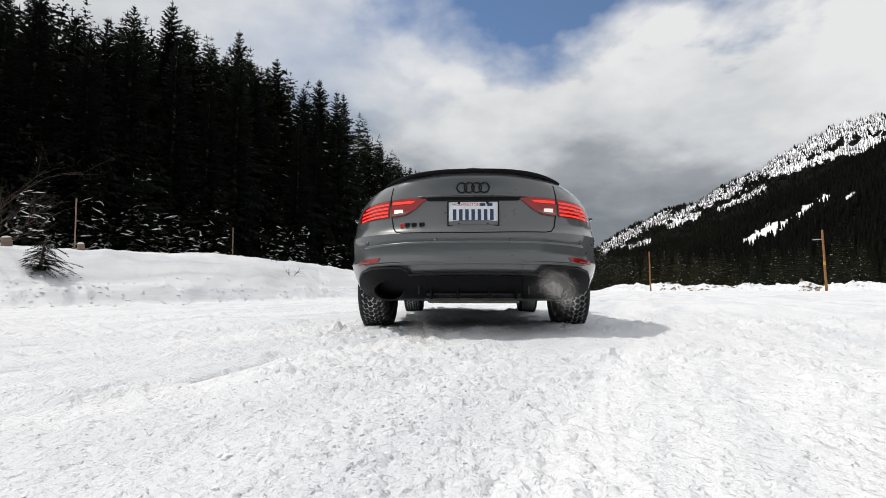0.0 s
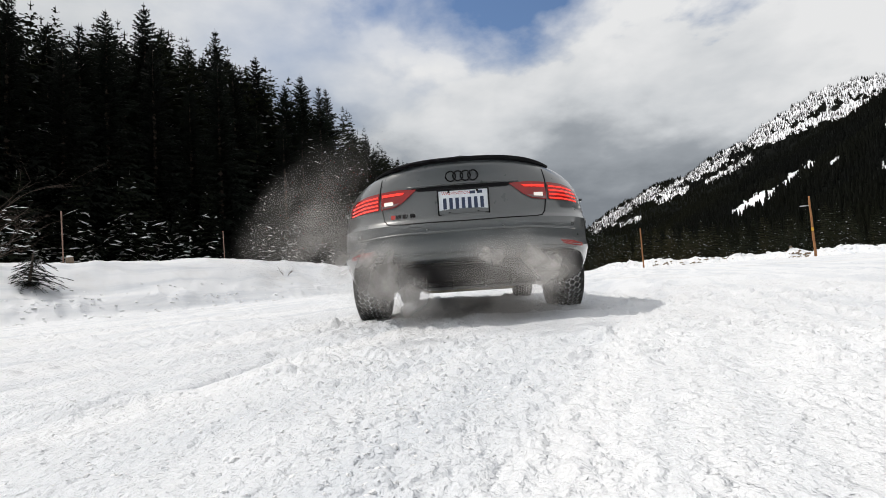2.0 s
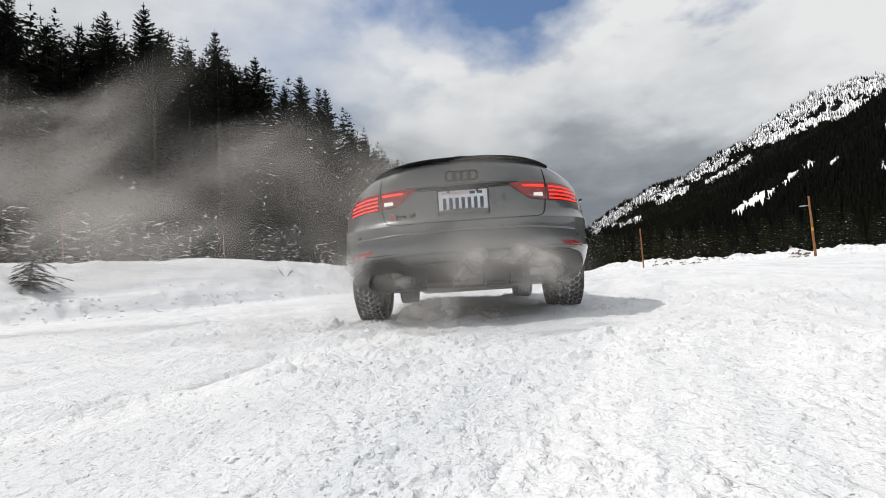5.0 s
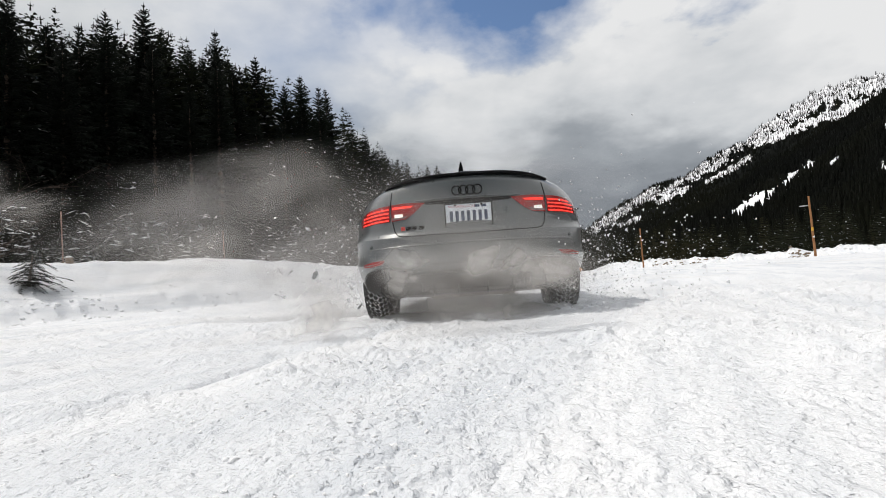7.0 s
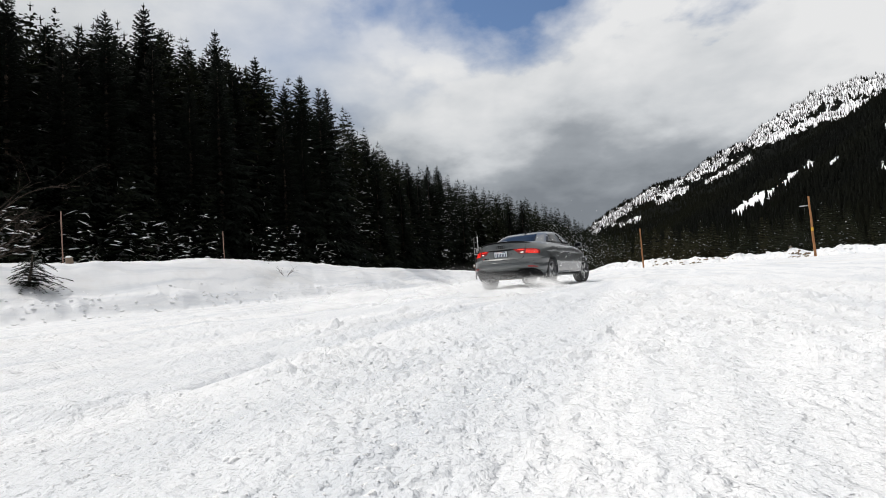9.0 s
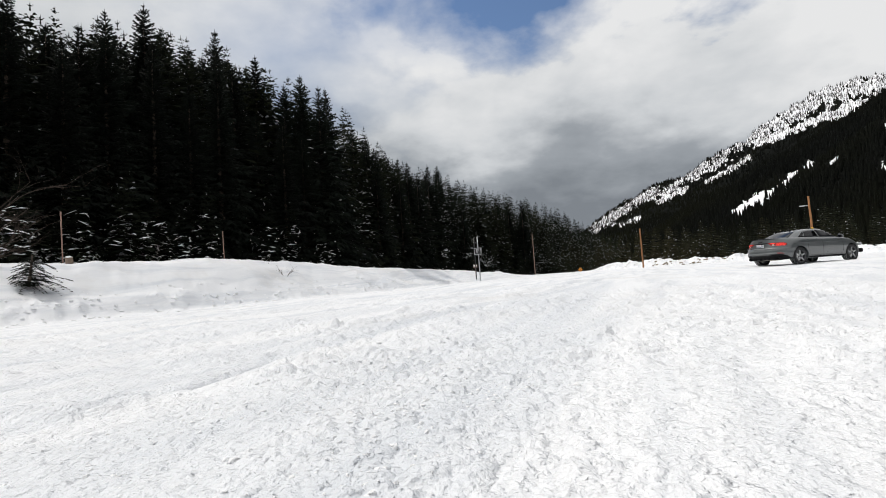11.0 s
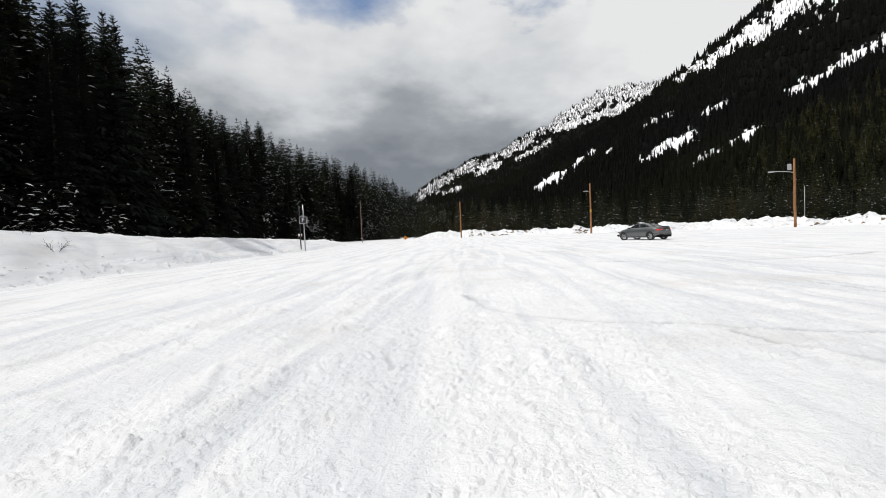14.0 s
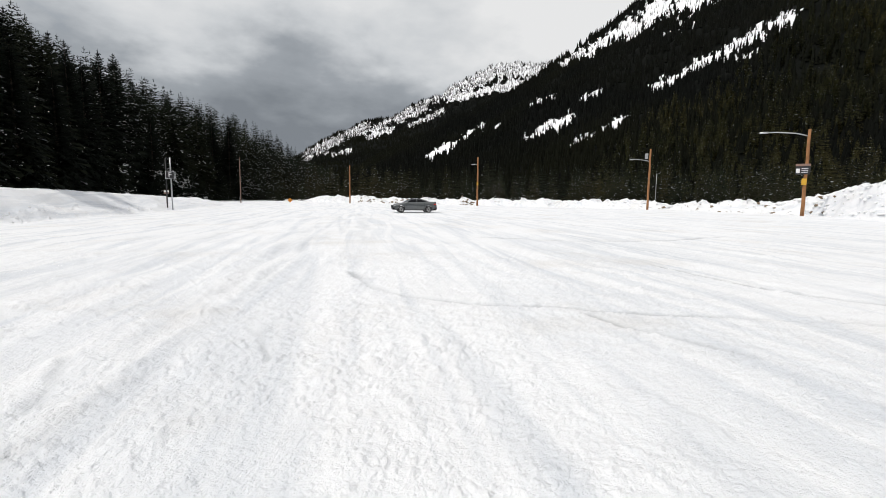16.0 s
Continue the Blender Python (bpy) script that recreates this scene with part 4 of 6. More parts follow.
def tail_line(name, pts, half, mat, parent, lift=0.002, thick=0.012):
    """A thin strip that follows the tail through points (x, z)."""
    bm = bmesh.new()
    rows = []
    dense = []
    for (x0, z0), (x1, z1) in zip(pts, pts[1:]):
        k = max(1, int(math.hypot(x1 - x0, z1 - z0) / 0.03))
        dense += [(x0 + (x1 - x0) * i / k, z0 + (z1 - z0) * i / k) for i in range(k)]
    dense.append(pts[-1])
    for i, (x, z) in enumerate(dense):
        p, q = dense[max(i - 1, 0)], dense[min(i + 1, len(dense) - 1)]
        dx, dz = q[0] - p[0], q[1] - p[1]
        ln = math.hypot(dx, dz) or 1
        nx, nz = -dz / ln * half, dx / ln * half
        row = []
        for sx, dy in ((1, -lift), (-1, -lift), (-1, thick), (1, thick)):
            xx, zz = x + nx * sx, z + nz * sx
            row.append(bm.verts.new((xx, rear_y(xx, zz) + dy, zz)))
        rows.append(row)
    for a, b in zip(rows, rows[1:]):
        for k in range(4):
            bm.faces.new((a[k], a[(k + 1) % 4], b[(k + 1) % 4], b[k]))
    bm.faces.new(rows[0])
    bm.faces.new(rows[-1])
    bmesh.ops.recalc_face_normals(bm, faces=bm.faces[:])
    return part(name, bm, mat, parent)


def side_x(y, z):
    s = (z - HULL_Z) / (hull_top(y) - HULL_Z)
    return hull_width(y, s)


def side_line(name, pts, half, mat, parent, side, lift=0.0015, thick=0.01):
    """A thin strip on the flank through points (y, z)."""
    bm = bmesh.new()
    dense = []
    for (x0, z0), (x1, z1) in zip(pts, pts[1:]):
        k = max(1, int(math.hypot(x1 - x0, z1 - z0) / 0.05))
        dense += [(x0 + (x1 - x0) * i / k, z0 + (z1 - z0) * i / k) for i in range(k)]
    dense.append(pts[-1])
    rows = []
    for i, (y, z) in enumerate(dense):
        p, q = dense[max(i - 1, 0)], dense[min(i + 1, len(dense) - 1)]
        dx, dz = q[0] - p[0], q[1] - p[1]
        ln = math.hypot(dx, dz) or 1
        ny, nz = -dz / ln * half, dx / ln * half
        rows.append([bm.verts.new((side * (side_x(y + ny * k, z + nz * k) + e), y + ny * k, z + nz * k)) for k, e in ((1, lift), (-1, lift), (-1, -thick), (1, -thick))])
    for a, b in zip(rows, rows[1:]):
        for k in range(4):
            bm.faces.new((a[k], a[(k + 1) % 4], b[(k + 1) % 4], b[k]))
    bm.faces.new(rows[0])
    bm.faces.new(rows[-1])
    bmesh.ops.recalc_face_normals(bm, faces=bm.faces[:])
    return part(name, bm, mat, parent)


def car_wheel(parent, x, y, name):
    """A wheel about its axle: treaded tyre, twin-spoke rim, brake disc. Local x is the axle, +x outwards for the right side."""
    side = 1 if x > 0 else -1
    wheel = new(name)
    wheel.parent = parent
    wheel.matrix_basis = pose(x, y, 0.322)
    R, W = 0.322, 0.235
    bm = bmesh.new()
    prof = [(-W / 2 + 0.02, 0.235), (-W / 2, 0.265), (-W / 2 + 0.004, 0.295), (-W / 2 + 0.022, 0.312), (-W / 2 + 0.04, 0.3155), (W / 2 - 0.04, 0.3155), (W / 2 - 0.022, 0.312), (W / 2 - 0.004, 0.295), (W / 2, 0.265), (W / 2 - 0.02, 0.235)]
    rings = [[bm.verts.new((px, r * math.sin(k * 2 * math.pi / 64), r * math.cos(k * 2 * math.pi / 64))) for k in range(64)] for px, r in prof]
    for a, b in zip(rings, rings[1:]):
        for k in range(64):
            bm.faces.new((a[k], a[(k + 1) % 64], b[(k + 1) % 64], b[k]))
    # tread blocks in angled rows
    for row in range(6):
        cx = -W / 2 + 0.032 + row * (W - 0.064) / 5
        count = 44
        for k in range(count):
            a = (k + (0.5 if row % 2 else 0)) * 2 * math.pi / count
            m = Matrix.Rotation(-a, 4, "X") @ Matrix.Translation((cx, 0, R - 0.006)) @ Matrix.Rotation(0.45 if row < 3 else -0.45, 4, "Z") @ Matrix.Diagonal((0.027, 0.032, 0.014, 1))
            bmesh.ops.create_cube(bm, size=1, matrix=m)
    bmesh.ops.recalc_face_normals(bm, faces=bm.faces[:])
    tread = bmesh.new()
    rings = [[tread.verts.new((px, r * math.sin(k * 2 * math.pi / 48), r * math.cos(k * 2 * math.pi / 48))) for k in range(48)] for px, r in ((-W / 2 + 0.045, 0.314), (-W / 2 + 0.035, 0.3172), (W / 2 - 0.035, 0.3172), (W / 2 - 0.045, 0.314))]
    for a, b in zip(rings, rings[1:]):
        for k in range(48):
            tread.faces.new((a[k], a[(k + 1) % 48], b[(k + 1) % 48], b[k]))
    bmesh.ops.recalc_face_normals(tread, faces=tread.faces[:])
    part("packed_snow", tread, LOOSE_SNOW, wheel, "snow packed between the tread blocks")
    tyre = part("tyre", bm, RUBBER, wheel, "black winter tyre with snow-packed tread", False)
    bm = bmesh.new()
    prof = [(-W / 2 + 0.03, 0.225), (-W / 2 + 0.02, 0.240), (W / 2 - 0.02, 0.243), (W / 2 - 0.006, 0.240), (W / 2 - 0.006, 0.226), (W / 2 - 0.05, 0.215), (-W / 2 + 0.03, 0.215)]
    rings = [[bm.verts.new((side * px, r * math.sin(k * 2 * math.pi / 48), r * math.cos(k * 2 * math.pi / 48))) for k in range(48)] for px, r in prof]
    for a, b in zip(rings, rings[1:] + rings[:1]):
        for k in range(48):
            bm.faces.new((a[k], a[(k + 1) % 48], b[(k + 1) % 48], b[k]))
    bmesh.ops.recalc_face_normals(bm, faces=bm.faces[:])
    part("rim", bm, RIM, wheel)
    for k in range(5):
        bm = bmesh.new()
        for off in (-0.16, 0.16):
            a = k * 2 * math.pi / 5
            m = Matrix.Rotation(-a - off * 0.5, 4, "X") @ Matrix.Translation((side * (W / 2 - 0.035), 0, 0.135)) @ Matrix.Rotation(off * 0.9, 4, "X") @ Matrix.Diagonal((0.03, 0.030, 0.20, 1))
            bmesh.ops.create_cube(bm, size=1, matrix=m)
        part("spoke", bm, RIM_FACE, wheel)
    bm = bmesh.new()
    bmesh.ops.create_cone(bm, cap_ends=True, segments=24, radius1=0.062, radius2=0.05, depth=0.05, matrix=Matrix.Translation((side * (W / 2 - 0.03), 0, 0)) @ Matrix.Rotation(math.pi / 2 * side, 4, "Y"))
    part("hub", bm, RIM, wheel)
    bm = bmesh.new()
    bmesh.ops.create_cone(bm, cap_ends=True, segments=40, radius1=0.17, radius2=0.17, depth=0.025, matrix=Matrix.Translation((side * 0.02, 0, 0)) @ Matrix.Rotation(math.pi / 2, 4, "Y"))
    part("brake_disc", bm, STEEL, wheel)
    return wheel


def ring_bm(r, t, m, n=36, k=8):
    bm = bmesh.new()
    rows = []
    for i in range(n):
        a = i * 2 * math.pi / n
        rows.append([bm.verts.new(m @ Vector(((r + t * math.cos(b)) * math.cos(a), t * math.sin(b) * 0.7, (r + t * math.cos(b)) * math.sin(a)))) for b in [j * 2 * math.pi / k for j in range(k)]])
    for i in range(n):
        a, b = rows[i], rows[(i + 1) % n]
        for j in range(k):
            bm.faces.new((a[j], a[(j + 1) % k], b[(j + 1) % k], b[j]))
    bmesh.ops.recalc_face_normals(bm, faces=bm.faces[:])
    return bm


def lettering(text, size, m, mat, parent, name):
    cu = bpy.data.curves.new(name, "FONT")
    cu.body, cu.size, cu.extrude, cu.align_x, cu.align_y = text, size, 0.0006, "CENTER", "CENTER"
    tmp = bpy.data.objects.new(name, cu)
    me = bpy.data.meshes.new_from_object(tmp)
    bpy.data.objects.remove(tmp)
    bpy.data.curves.remove(cu)
    me.transform(m)
    me.materials.clear()
    me.materials.append(mat)
    ob = new(name, me)
    ob.parent = parent
    return ob


def oval_bm(rx, rz, depth, wall, x, y, z):
    """An open oval pipe end that looks backwards (-y)."""
    bm = bmesh.new()
    prof = [(1.0, depth), (1.0, 0.012), (0.985, 0.0), (1 - wall, 0.0), (1 - wall * 1.3, 0.012), (1 - wall * 1.5, depth)]
    rings = [[bm.verts.new((x + rx * f * math.cos(k * 2 * math.pi / 40), y + dy, z + rz * f * math.sin(k * 2 * math.pi / 40))) for k in range(40)] for f, dy in prof]
    for a, b in zip(rings, rings[1:]):
        for k in range(40):
            bm.faces.new((a[k], a[(k + 1) % 40], b[(k + 1) % 40], b[k]))
    bm.faces.new(rings[-1])
    bmesh.ops.recalc_face_normals(bm, faces=bm.faces[:])
    return bm


def build_car():
    car = tagged(new("car"), "grey sports sedan with black trim standing on snow", "car")
    car_body(car)
    car_cabin(car)
    # boot lid: gaps, recess, lip
    tail_line("boot_gap", [(-0.535, 0.985), (-0.545, 0.90), (-0.535, 0.78), (-0.515, 0.69), (-0.49, 0.660), (-0.45, 0.652), (0, 0.646), (0.45, 0.652), (0.49, 0.660), (0.515, 0.69), (0.535, 0.78), (0.545, 0.90), (0.535, 0.985)], 0.0035, PLASTIC, car)
    skin_patch("lid_recess", [(-0.30, 0.888), (0.30, 0.888), (0.26, 0.862), (0.19, 0.855), (0.175, 0.70), (-0.175, 0.70), (-0.19, 0.855), (-0.26, 0.862)], 0.002, PAINT, car)
    # flat black strip: shade under the lid edge, put into the colour
    skin_patch("lid_shadow_gap", [(-0.335, 0.886), (0.335, 0.886), (0.285, 0.862), (0.17, 0.858), (-0.17, 0.858), (-0.285, 0.862)], 0.005, PLASTIC, car, "black strip standing in for the shade above the number plate")
    tail_line("lid_edge", [(-0.36, 0.893), (-0.2, 0.897), (0, 0.899), (0.2, 0.897), (0.36, 0.893)], 0.005, PAINT, car, lift=0.008)
    bm = bmesh.new()                                         # spoiler lip
    rows = []
    for i in range(41):
        x = -0.60 + 1.20 * i / 40
        y = rear_y(x, 1.02)
        zt = 1.062 - 0.035 * (abs(x) / 0.60) ** 3
        e = 1 - 0.6 * (abs(x) / 0.60) ** 6
        rows.append([bm.verts.new(p) for p in ((x, y + 0.10, zt - 0.02), (x, y - 0.014, zt + 0.005 * e), (x, y - 0.022, zt + 0.002 * e), (x, y - 0.022, zt - 0.011 * e), (x, y + 0.02, zt - 0.022))])
    for a, b in zip(rows, rows[1:]):
        for k in range(5):
            bm.faces.new((a[k], a[(k + 1) % 5], b[(k + 1) % 5], b[k]))
    bm.faces.new(rows[0])
    bm.faces.new(rows[-1])
    bmesh.ops.recalc_face_normals(bm, faces=bm.faces[:])
    part("spoiler", bm, PLASTIC, car, "gloss black boot spoiler lip")
    # lights
    for side in (1, -1):
        inner = [(0.295, 0.878), (0.42, 0.889), (0.538, 0.886), (0.538, 0.765), (0.44, 0.772), (0.385, 0.802)]
        outer = [(0.552, 0.886), (0.65, 0.882), (0.735, 0.868), (0.785, 0.845), (0.80, 0.80), (0.795, 0.755), (0.70, 0.762), (0.552, 0.766)]
        lid_light = skin_patch("lid_light", inner, 0.006, RED_LENS, car, "red tail light on the boot lid", side)
        lamp = skin_patch("tail_light", outer, 0.006, RED_LENS, car, "red tail light", side)
        skin_patch("light_bar", [(0.375, 0.866), (0.53, 0.868), (0.53, 0.850), (0.395, 0.852)], 0.010, RED_GLOW, lid_light, "lit red strip", side)
        skin_patch("reversing_light", [(0.455, 0.812), (0.515, 0.814), (0.515, 0.788), (0.452, 0.790)], 0.010, WHITE_GLOW, lid_light, "lit white reversing lamp", side)
        skin_patch("clear_strip", [(0.405, 0.800), (0.532, 0.790), (0.532, 0.772), (0.445, 0.779)], 0.009, CLEAR_LENS, lid_light, "", side)
        for z in (0.862, 0.835, 0.808, 0.782):
            skin_patch("light_bar", [(0.56, z), (0.66, z - 0.002), (0.745 if z > 0.85 else 0.775, z - 0.012), (0.745 if z > 0.85 else 0.775, z - 0.022), (0.66, z - 0.013), (0.56, z - 0.011)], 0.010, RED_GLOW, lamp, "lit red strip", side)
        skin_patch("reflector", [(0.60, 0.498), (0.70, 0.492), (0.775, 0.474), (0.775, 0.455), (0.70, 0.458), (0.62, 0.470)], 0.006, RED_LENS, car, "red bumper reflector", side)
        # bumper
        skin_patch("exhaust_surround", [(0.30, 0.385), (0.40, 0.395), (0.46, 0.425), (0.66, 0.425), (0.74, 0.405), (0.785, 0.36), (0.80, 0.30), (0.79, 0.255), (0.70, 0.235), (0.32, 0.235)], 0.024, PLASTIC, car, "black bumper insert round the exhaust", side)
        tail_line("insert_trim", [(side * x, z) for x, z in [(0.40, 0.400), (0.46, 0.430), (0.66, 0.431), (0.745, 0.41), (0.793, 0.36), (0.806, 0.30), (0.80, 0.25)]], 0.006, BLACK, car, lift=0.030)
        y = rear_y(0.54, 0.30) - 0.040
        pipe = part("exhaust_pipe", oval_bm(0.100, 0.066, 0.16, 0.06, side * 0.545, y, 0.292), PLASTIC, car, "black oval exhaust tip")
        bm = bmesh.new()
        ring = []
        for k in range(40):
            c, d = math.cos(k * math.pi / 20), math.sin(k * math.pi / 20)
            ring.append([bm.verts.new((side * 0.545 + (0.100 + o) * c, y - e, 0.292 + (0.066 + o) * d)) for o, e in ((0.004, -0.01), (0.004, 0.006), (-0.004, 0.008), (-0.006, -0.01))])
        for k in range(40):
            for j in range(3):
                bm.faces.new((ring[k][j], ring[k][j + 1], ring[(k + 1) % 40][j + 1], ring[(k + 1) % 40][j]))
        bmesh.ops.recalc_face_normals(bm, faces=bm.faces[:])
        part("tip_rim", bm, BLACK, pipe, "gloss black rim")
        for x in (0.235, 0.66):
            xx = x if x < 0.5 else 0.70
            bm = bmesh.new()
            bmesh.ops.create_cone(bm, cap_ends=True, segments=20, radius1=0.011, radius2=0.011, depth=0.012, matrix=Matrix.Translation((side * xx, rear_y(xx, 0.60) - 0.001, 0.60)) @ Matrix.Rotation(math.pi / 2, 4, "X") @ Matrix.Rotation(0, 4, "Z"))
            sensor = part("parking_sensor", bm, PLASTIC, car)
            bm = bmesh.new()
            bmesh.ops.create_cone(bm, cap_ends=True, segments=20, radius1=0.009, radius2=0.009, depth=0.014, matrix=Matrix.Translation((side * xx, rear_y(xx, 0.60) - 0.001, 0.60)) @ Matrix.Rotation(math.pi / 2, 4, "X"))
            part("sensor_face", bm, PAINT, sensor)
        for x in (0.10, 0.27):
            part("diffuser_fin", box_bm(0.012, 0.10, 0.13, side * x, rear_y(x, 0.31) + 0.03, 0.30, 0.003), PLASTIC, car)
        # flank: door gaps, handles, sill, mirror
        for pts in ([(0.40, 0.97), (0.42, 0.80), (0.36, 0.62), (0.46, 0.42), (0.50, 0.33)], [(1.12, 0.96), (1.13, 0.6), (1.12, 0.33)], [(2.12, 0.94), (2.17, 0.7), (2.14, 0.45), (2.10, 0.33)], [(0.50, 0.33), (2.10, 0.33)]):
            side_line("door_gap", pts, 0.004, PLASTIC, car, side)
        side_line("sill_trim", [(0.42, 0.27), (2.22, 0.27)], 0.022, PLASTIC, car, side, lift=0.008)
        side_line("crease", [(-0.35, 0.815), (1.0, 0.805), (2.4, 0.79)], 0.006, PAINT, car, side, lift=0.006)
        for y in (0.62, 1.34):
            part("door_handle", box_bm(0.03, 0.20, 0.028, side * (side_x(y, 0.79) + 0.012), y, 0.79, 0.009), PAINT, car)
        mirror = part("mirror", box_bm(0.20, 0.11, 0.13, side * 0.93, 2.02, 1.0, 0.04), PAINT, car, "grey door mirror with black glass")
        part("mirror_glass", box_bm(0.15, 0.01, 0.095, side * 0.935, 1.962, 1.0, 0.004), GLASS, mirror)
        part("headlight", box_bm(0.36, 0.20, 0.12, side * 0.62, 3.23, 0.66, 0.04), HEADLAMP, car, "clear headlight")
        part("air_intake", box_bm(0.34, 0.16, 0.16, side * 0.58, 3.34, 0.40, 0.04), PLASTIC, car)
    skin_patch("diffuser", [(-0.33, 0.378), (0.33, 0.378), (0.33, 0.24), (-0.33, 0.24)], 0.018, PLASTIC, car, "black plastic diffuser")
    tail_line("diffuser_trim", [(-0.41, 0.385), (-0.32, 0.388), (0, 0.392), (0.32, 0.388), (0.41, 0.385)], 0.007, BLACK, car, lift=0.026)
    part("grille", box_bm(0.80, 0.10, 0.34, 0, 3.47, 0.52, 0.04), BLACK, car, "black honeycomb grille")
    part("heat_shield", box_bm(0.62, 0.5, 0.05, 0, -0.42, 0.228, 0.02), HEAT_SHIELD, car, "dirty metal heat shield and silencer")
    for x in (-0.52, 0.52):
        part("suspension_arm", box_bm(0.34, 0.10, 0.06, x, 0.0, 0.27, 0.02), PLASTIC, car)
    for z, half, mat, lift in ((0.455, 0.010, PAINT, 0.012), (0.585, 0.007, PAINT, 0.008)):
        tail_line("bumper_crease", [(-0.72, z - 0.012), (-0.4, z), (0, z + 0.004), (0.4, z), (0.72, z - 0.012)], half, mat, car, lift=lift)
    tail_line("valance_rail", [(-0.30, 0.262), (0, 0.260), (0.30, 0.262)], 0.012, BLACK, car, lift=0.034)
    for side in (1, -1):
        part("tow_cover", box_bm(0.012, 0.02, 0.10, side * 0.345, rear_y(0.345, 0.31) - 0.022, 0.315, 0.004), BLACK, car)
    # plate and badges
    yp = rear_y(0, 0.77) - 0.014
    plate = part("number_plate", box_bm(0.312, 0.008, 0.155, 0, yp + 0.006, 0.770, 0.003), PLATE, car, "white number plate in a black frame")
    for bx, bz, sx, sz in ((0, 0.851, 0.325, 0.012), (0, 0.690, 0.325, 0.015), (-0.159, 0.770, 0.009, 0.165), (0.159, 0.770, 0.009, 0.165)):
        part("plate_frame", box_bm(sx, 0.014, sz, bx, yp + 0.001, bz, 0.003), BLACK, plate)
    for bx in (-0.09, 0.09):
        for bz in (0.838, 0.704):
            part("plate_screw", box_bm(0.014, 0.012, 0.012, bx, yp, bz, 0.003), BLACK, plate)
    face = Matrix.Translation((0, yp + 0.0015, 0)) @ Matrix.Rotation(math.pi / 2, 4, "X")
    lettering("WASHINGTON", 0.026, Matrix.Translation((-0.045, 0, 0.828)) @ face, PLATE_RED, plate, "plate_word")
    lettering("EVERGREEN STATE", 0.014, Matrix.Translation((0, 0, 0.707)) @ face, PLATE_BLUE, plate, "plate_word")
    for k in range(7):
        part("plate_bar", box_bm(0.022, 0.004, 0.070, -0.117 + k * 0.039, yp + 0.001, 0.764, 0.001), PLATE_BLUE, plate)
    for bx in (0.06, 0.105):
        part("plate_sticker", box_bm(0.034, 0.003, 0.018, bx, yp + 0.001, 0.828, 0.001), PLATE_BLUE, plate)
    for k in range(4):
        x = (k - 1.5) * 0.0475
        part("badge_ring", ring_bm(0.0315, 0.0048, Matrix.Translation((x, rear_y(x, 0.945) - 0.006 - 0.002 * (k % 2), 0.945))), BLACK, car, "black ring badge")
    for x, w, mat in ((-0.455, 0.028, BADGE_RED), (-0.418, 0.034, BLACK), (-0.376, 0.034, BLACK), (-0.325, 0.034, BLACK)):
        part("model_badge", box_bm(w, 0.008, 0.026, x, rear_y(x, 0.706) - 0.003, 0.706, 0.003), mat, car)
    part("antenna", tube_bm([(0, 0.70, 1.345), (0, 0.63, 1.40), (0, 0.59, 1.43), (0, 0.57, 1.452)], [0.03, 0.022, 0.012, 0.004]), BLACK, car, "black roof antenna")
    wheels = [car_wheel(car, sx, y, name) for y, t, name in ((0.0, 0.757, "rear_wheel"), (2.631, 0.765, "front_wheel")) for sx in (-t, t)]
    return car, wheels


car, wheels = build_car()

CAR_ROWS = [  # seconds, x and y of the rear axle, heading to the right in degrees
    (0.0, 0.24, 3.80, 3.0), (6.7, 0.24, 3.80, 3.0), (6.9, 0.24, 3.86, 3.0), (7.0, 0.28, 4.05, 2.6), (7.2, 0.28, 4.5, 1.5), (7.4, 0.29, 4.80, 0.8),
    (7.6, 0.33, 5.27, 0.5), (7.8, 0.34, 5.98, 1.0), (8.0, 0.38, 6.8, 5), (8.2, 0.52, 7.7, 10), (8.4, 0.80, 8.6, 21), (8.7, 1.32, 9.9, 29), (9.0, 1.95, 11.25, 33), (9.3, 2.95, 12.5, 39),
    (10.2, 8.0, 16.6, 58), (11.0, 13.6, 18.3, 76), (11.3, 15.6, 18.75, 76), (11.5, 17.0, 19.15, 74), (12.0, 21.4, 20.5, 64), (12.7, 25.0, 22.6, 44), (13.4, 28.4, 25.2, 16),
    (13.7, 29.4, 26.7, 7), (14.0, 29.8, 28.3, -5), (14.3, 29.8, 30.2, -19), (14.6, 29.5, 32.0, -33), (15.0, 28.5, 34.0, -46), (15.5, 27.3, 36.4, -57), (16.0, 25.4, 38.6, -66)]


def car_at(t):
    ts = [r[0] for r in CAR_ROWS]
    return tuple(float(np.interp(t, ts, [r[k] for r in CAR_ROWS])) for k in (1, 2, 3))


def car_ground(x, y):
    """The snow's height under the car, smoothed."""
    return float(np.mean([ground_height(x + dx, y + dy) for dx in (-0.7, 0, 0.7) for dy in (0, 0.9, 1.8)]))


# ---- poles, signs and small growth ----
POLE_WOOD = material("pole_wood", (0.30, 0.14, 0.055), 0.85, spread=0.35, scale=3.0, bump=0.004, bump_scale=30)
GALV = material("galvanised_steel", (0.42, 0.43, 0.44), 0.45, metal=0.7, spread=0.12, scale=6)
SIGN_BLACK = material("sign_black", (0.02, 0.02, 0.022), 0.5, spread=0.2)
SIGN_WHITE = material("sign_white", (0.80, 0.80, 0.80), 0.5, spread=0.06)
SIGN_ORANGE = material("sign_orange", (0.75, 0.27, 0.02), 0.5, spread=0.12)
SIGN_YELLOW = material("sign_yellow", (0.62, 0.36, 0.03), 0.5, spread=0.12)
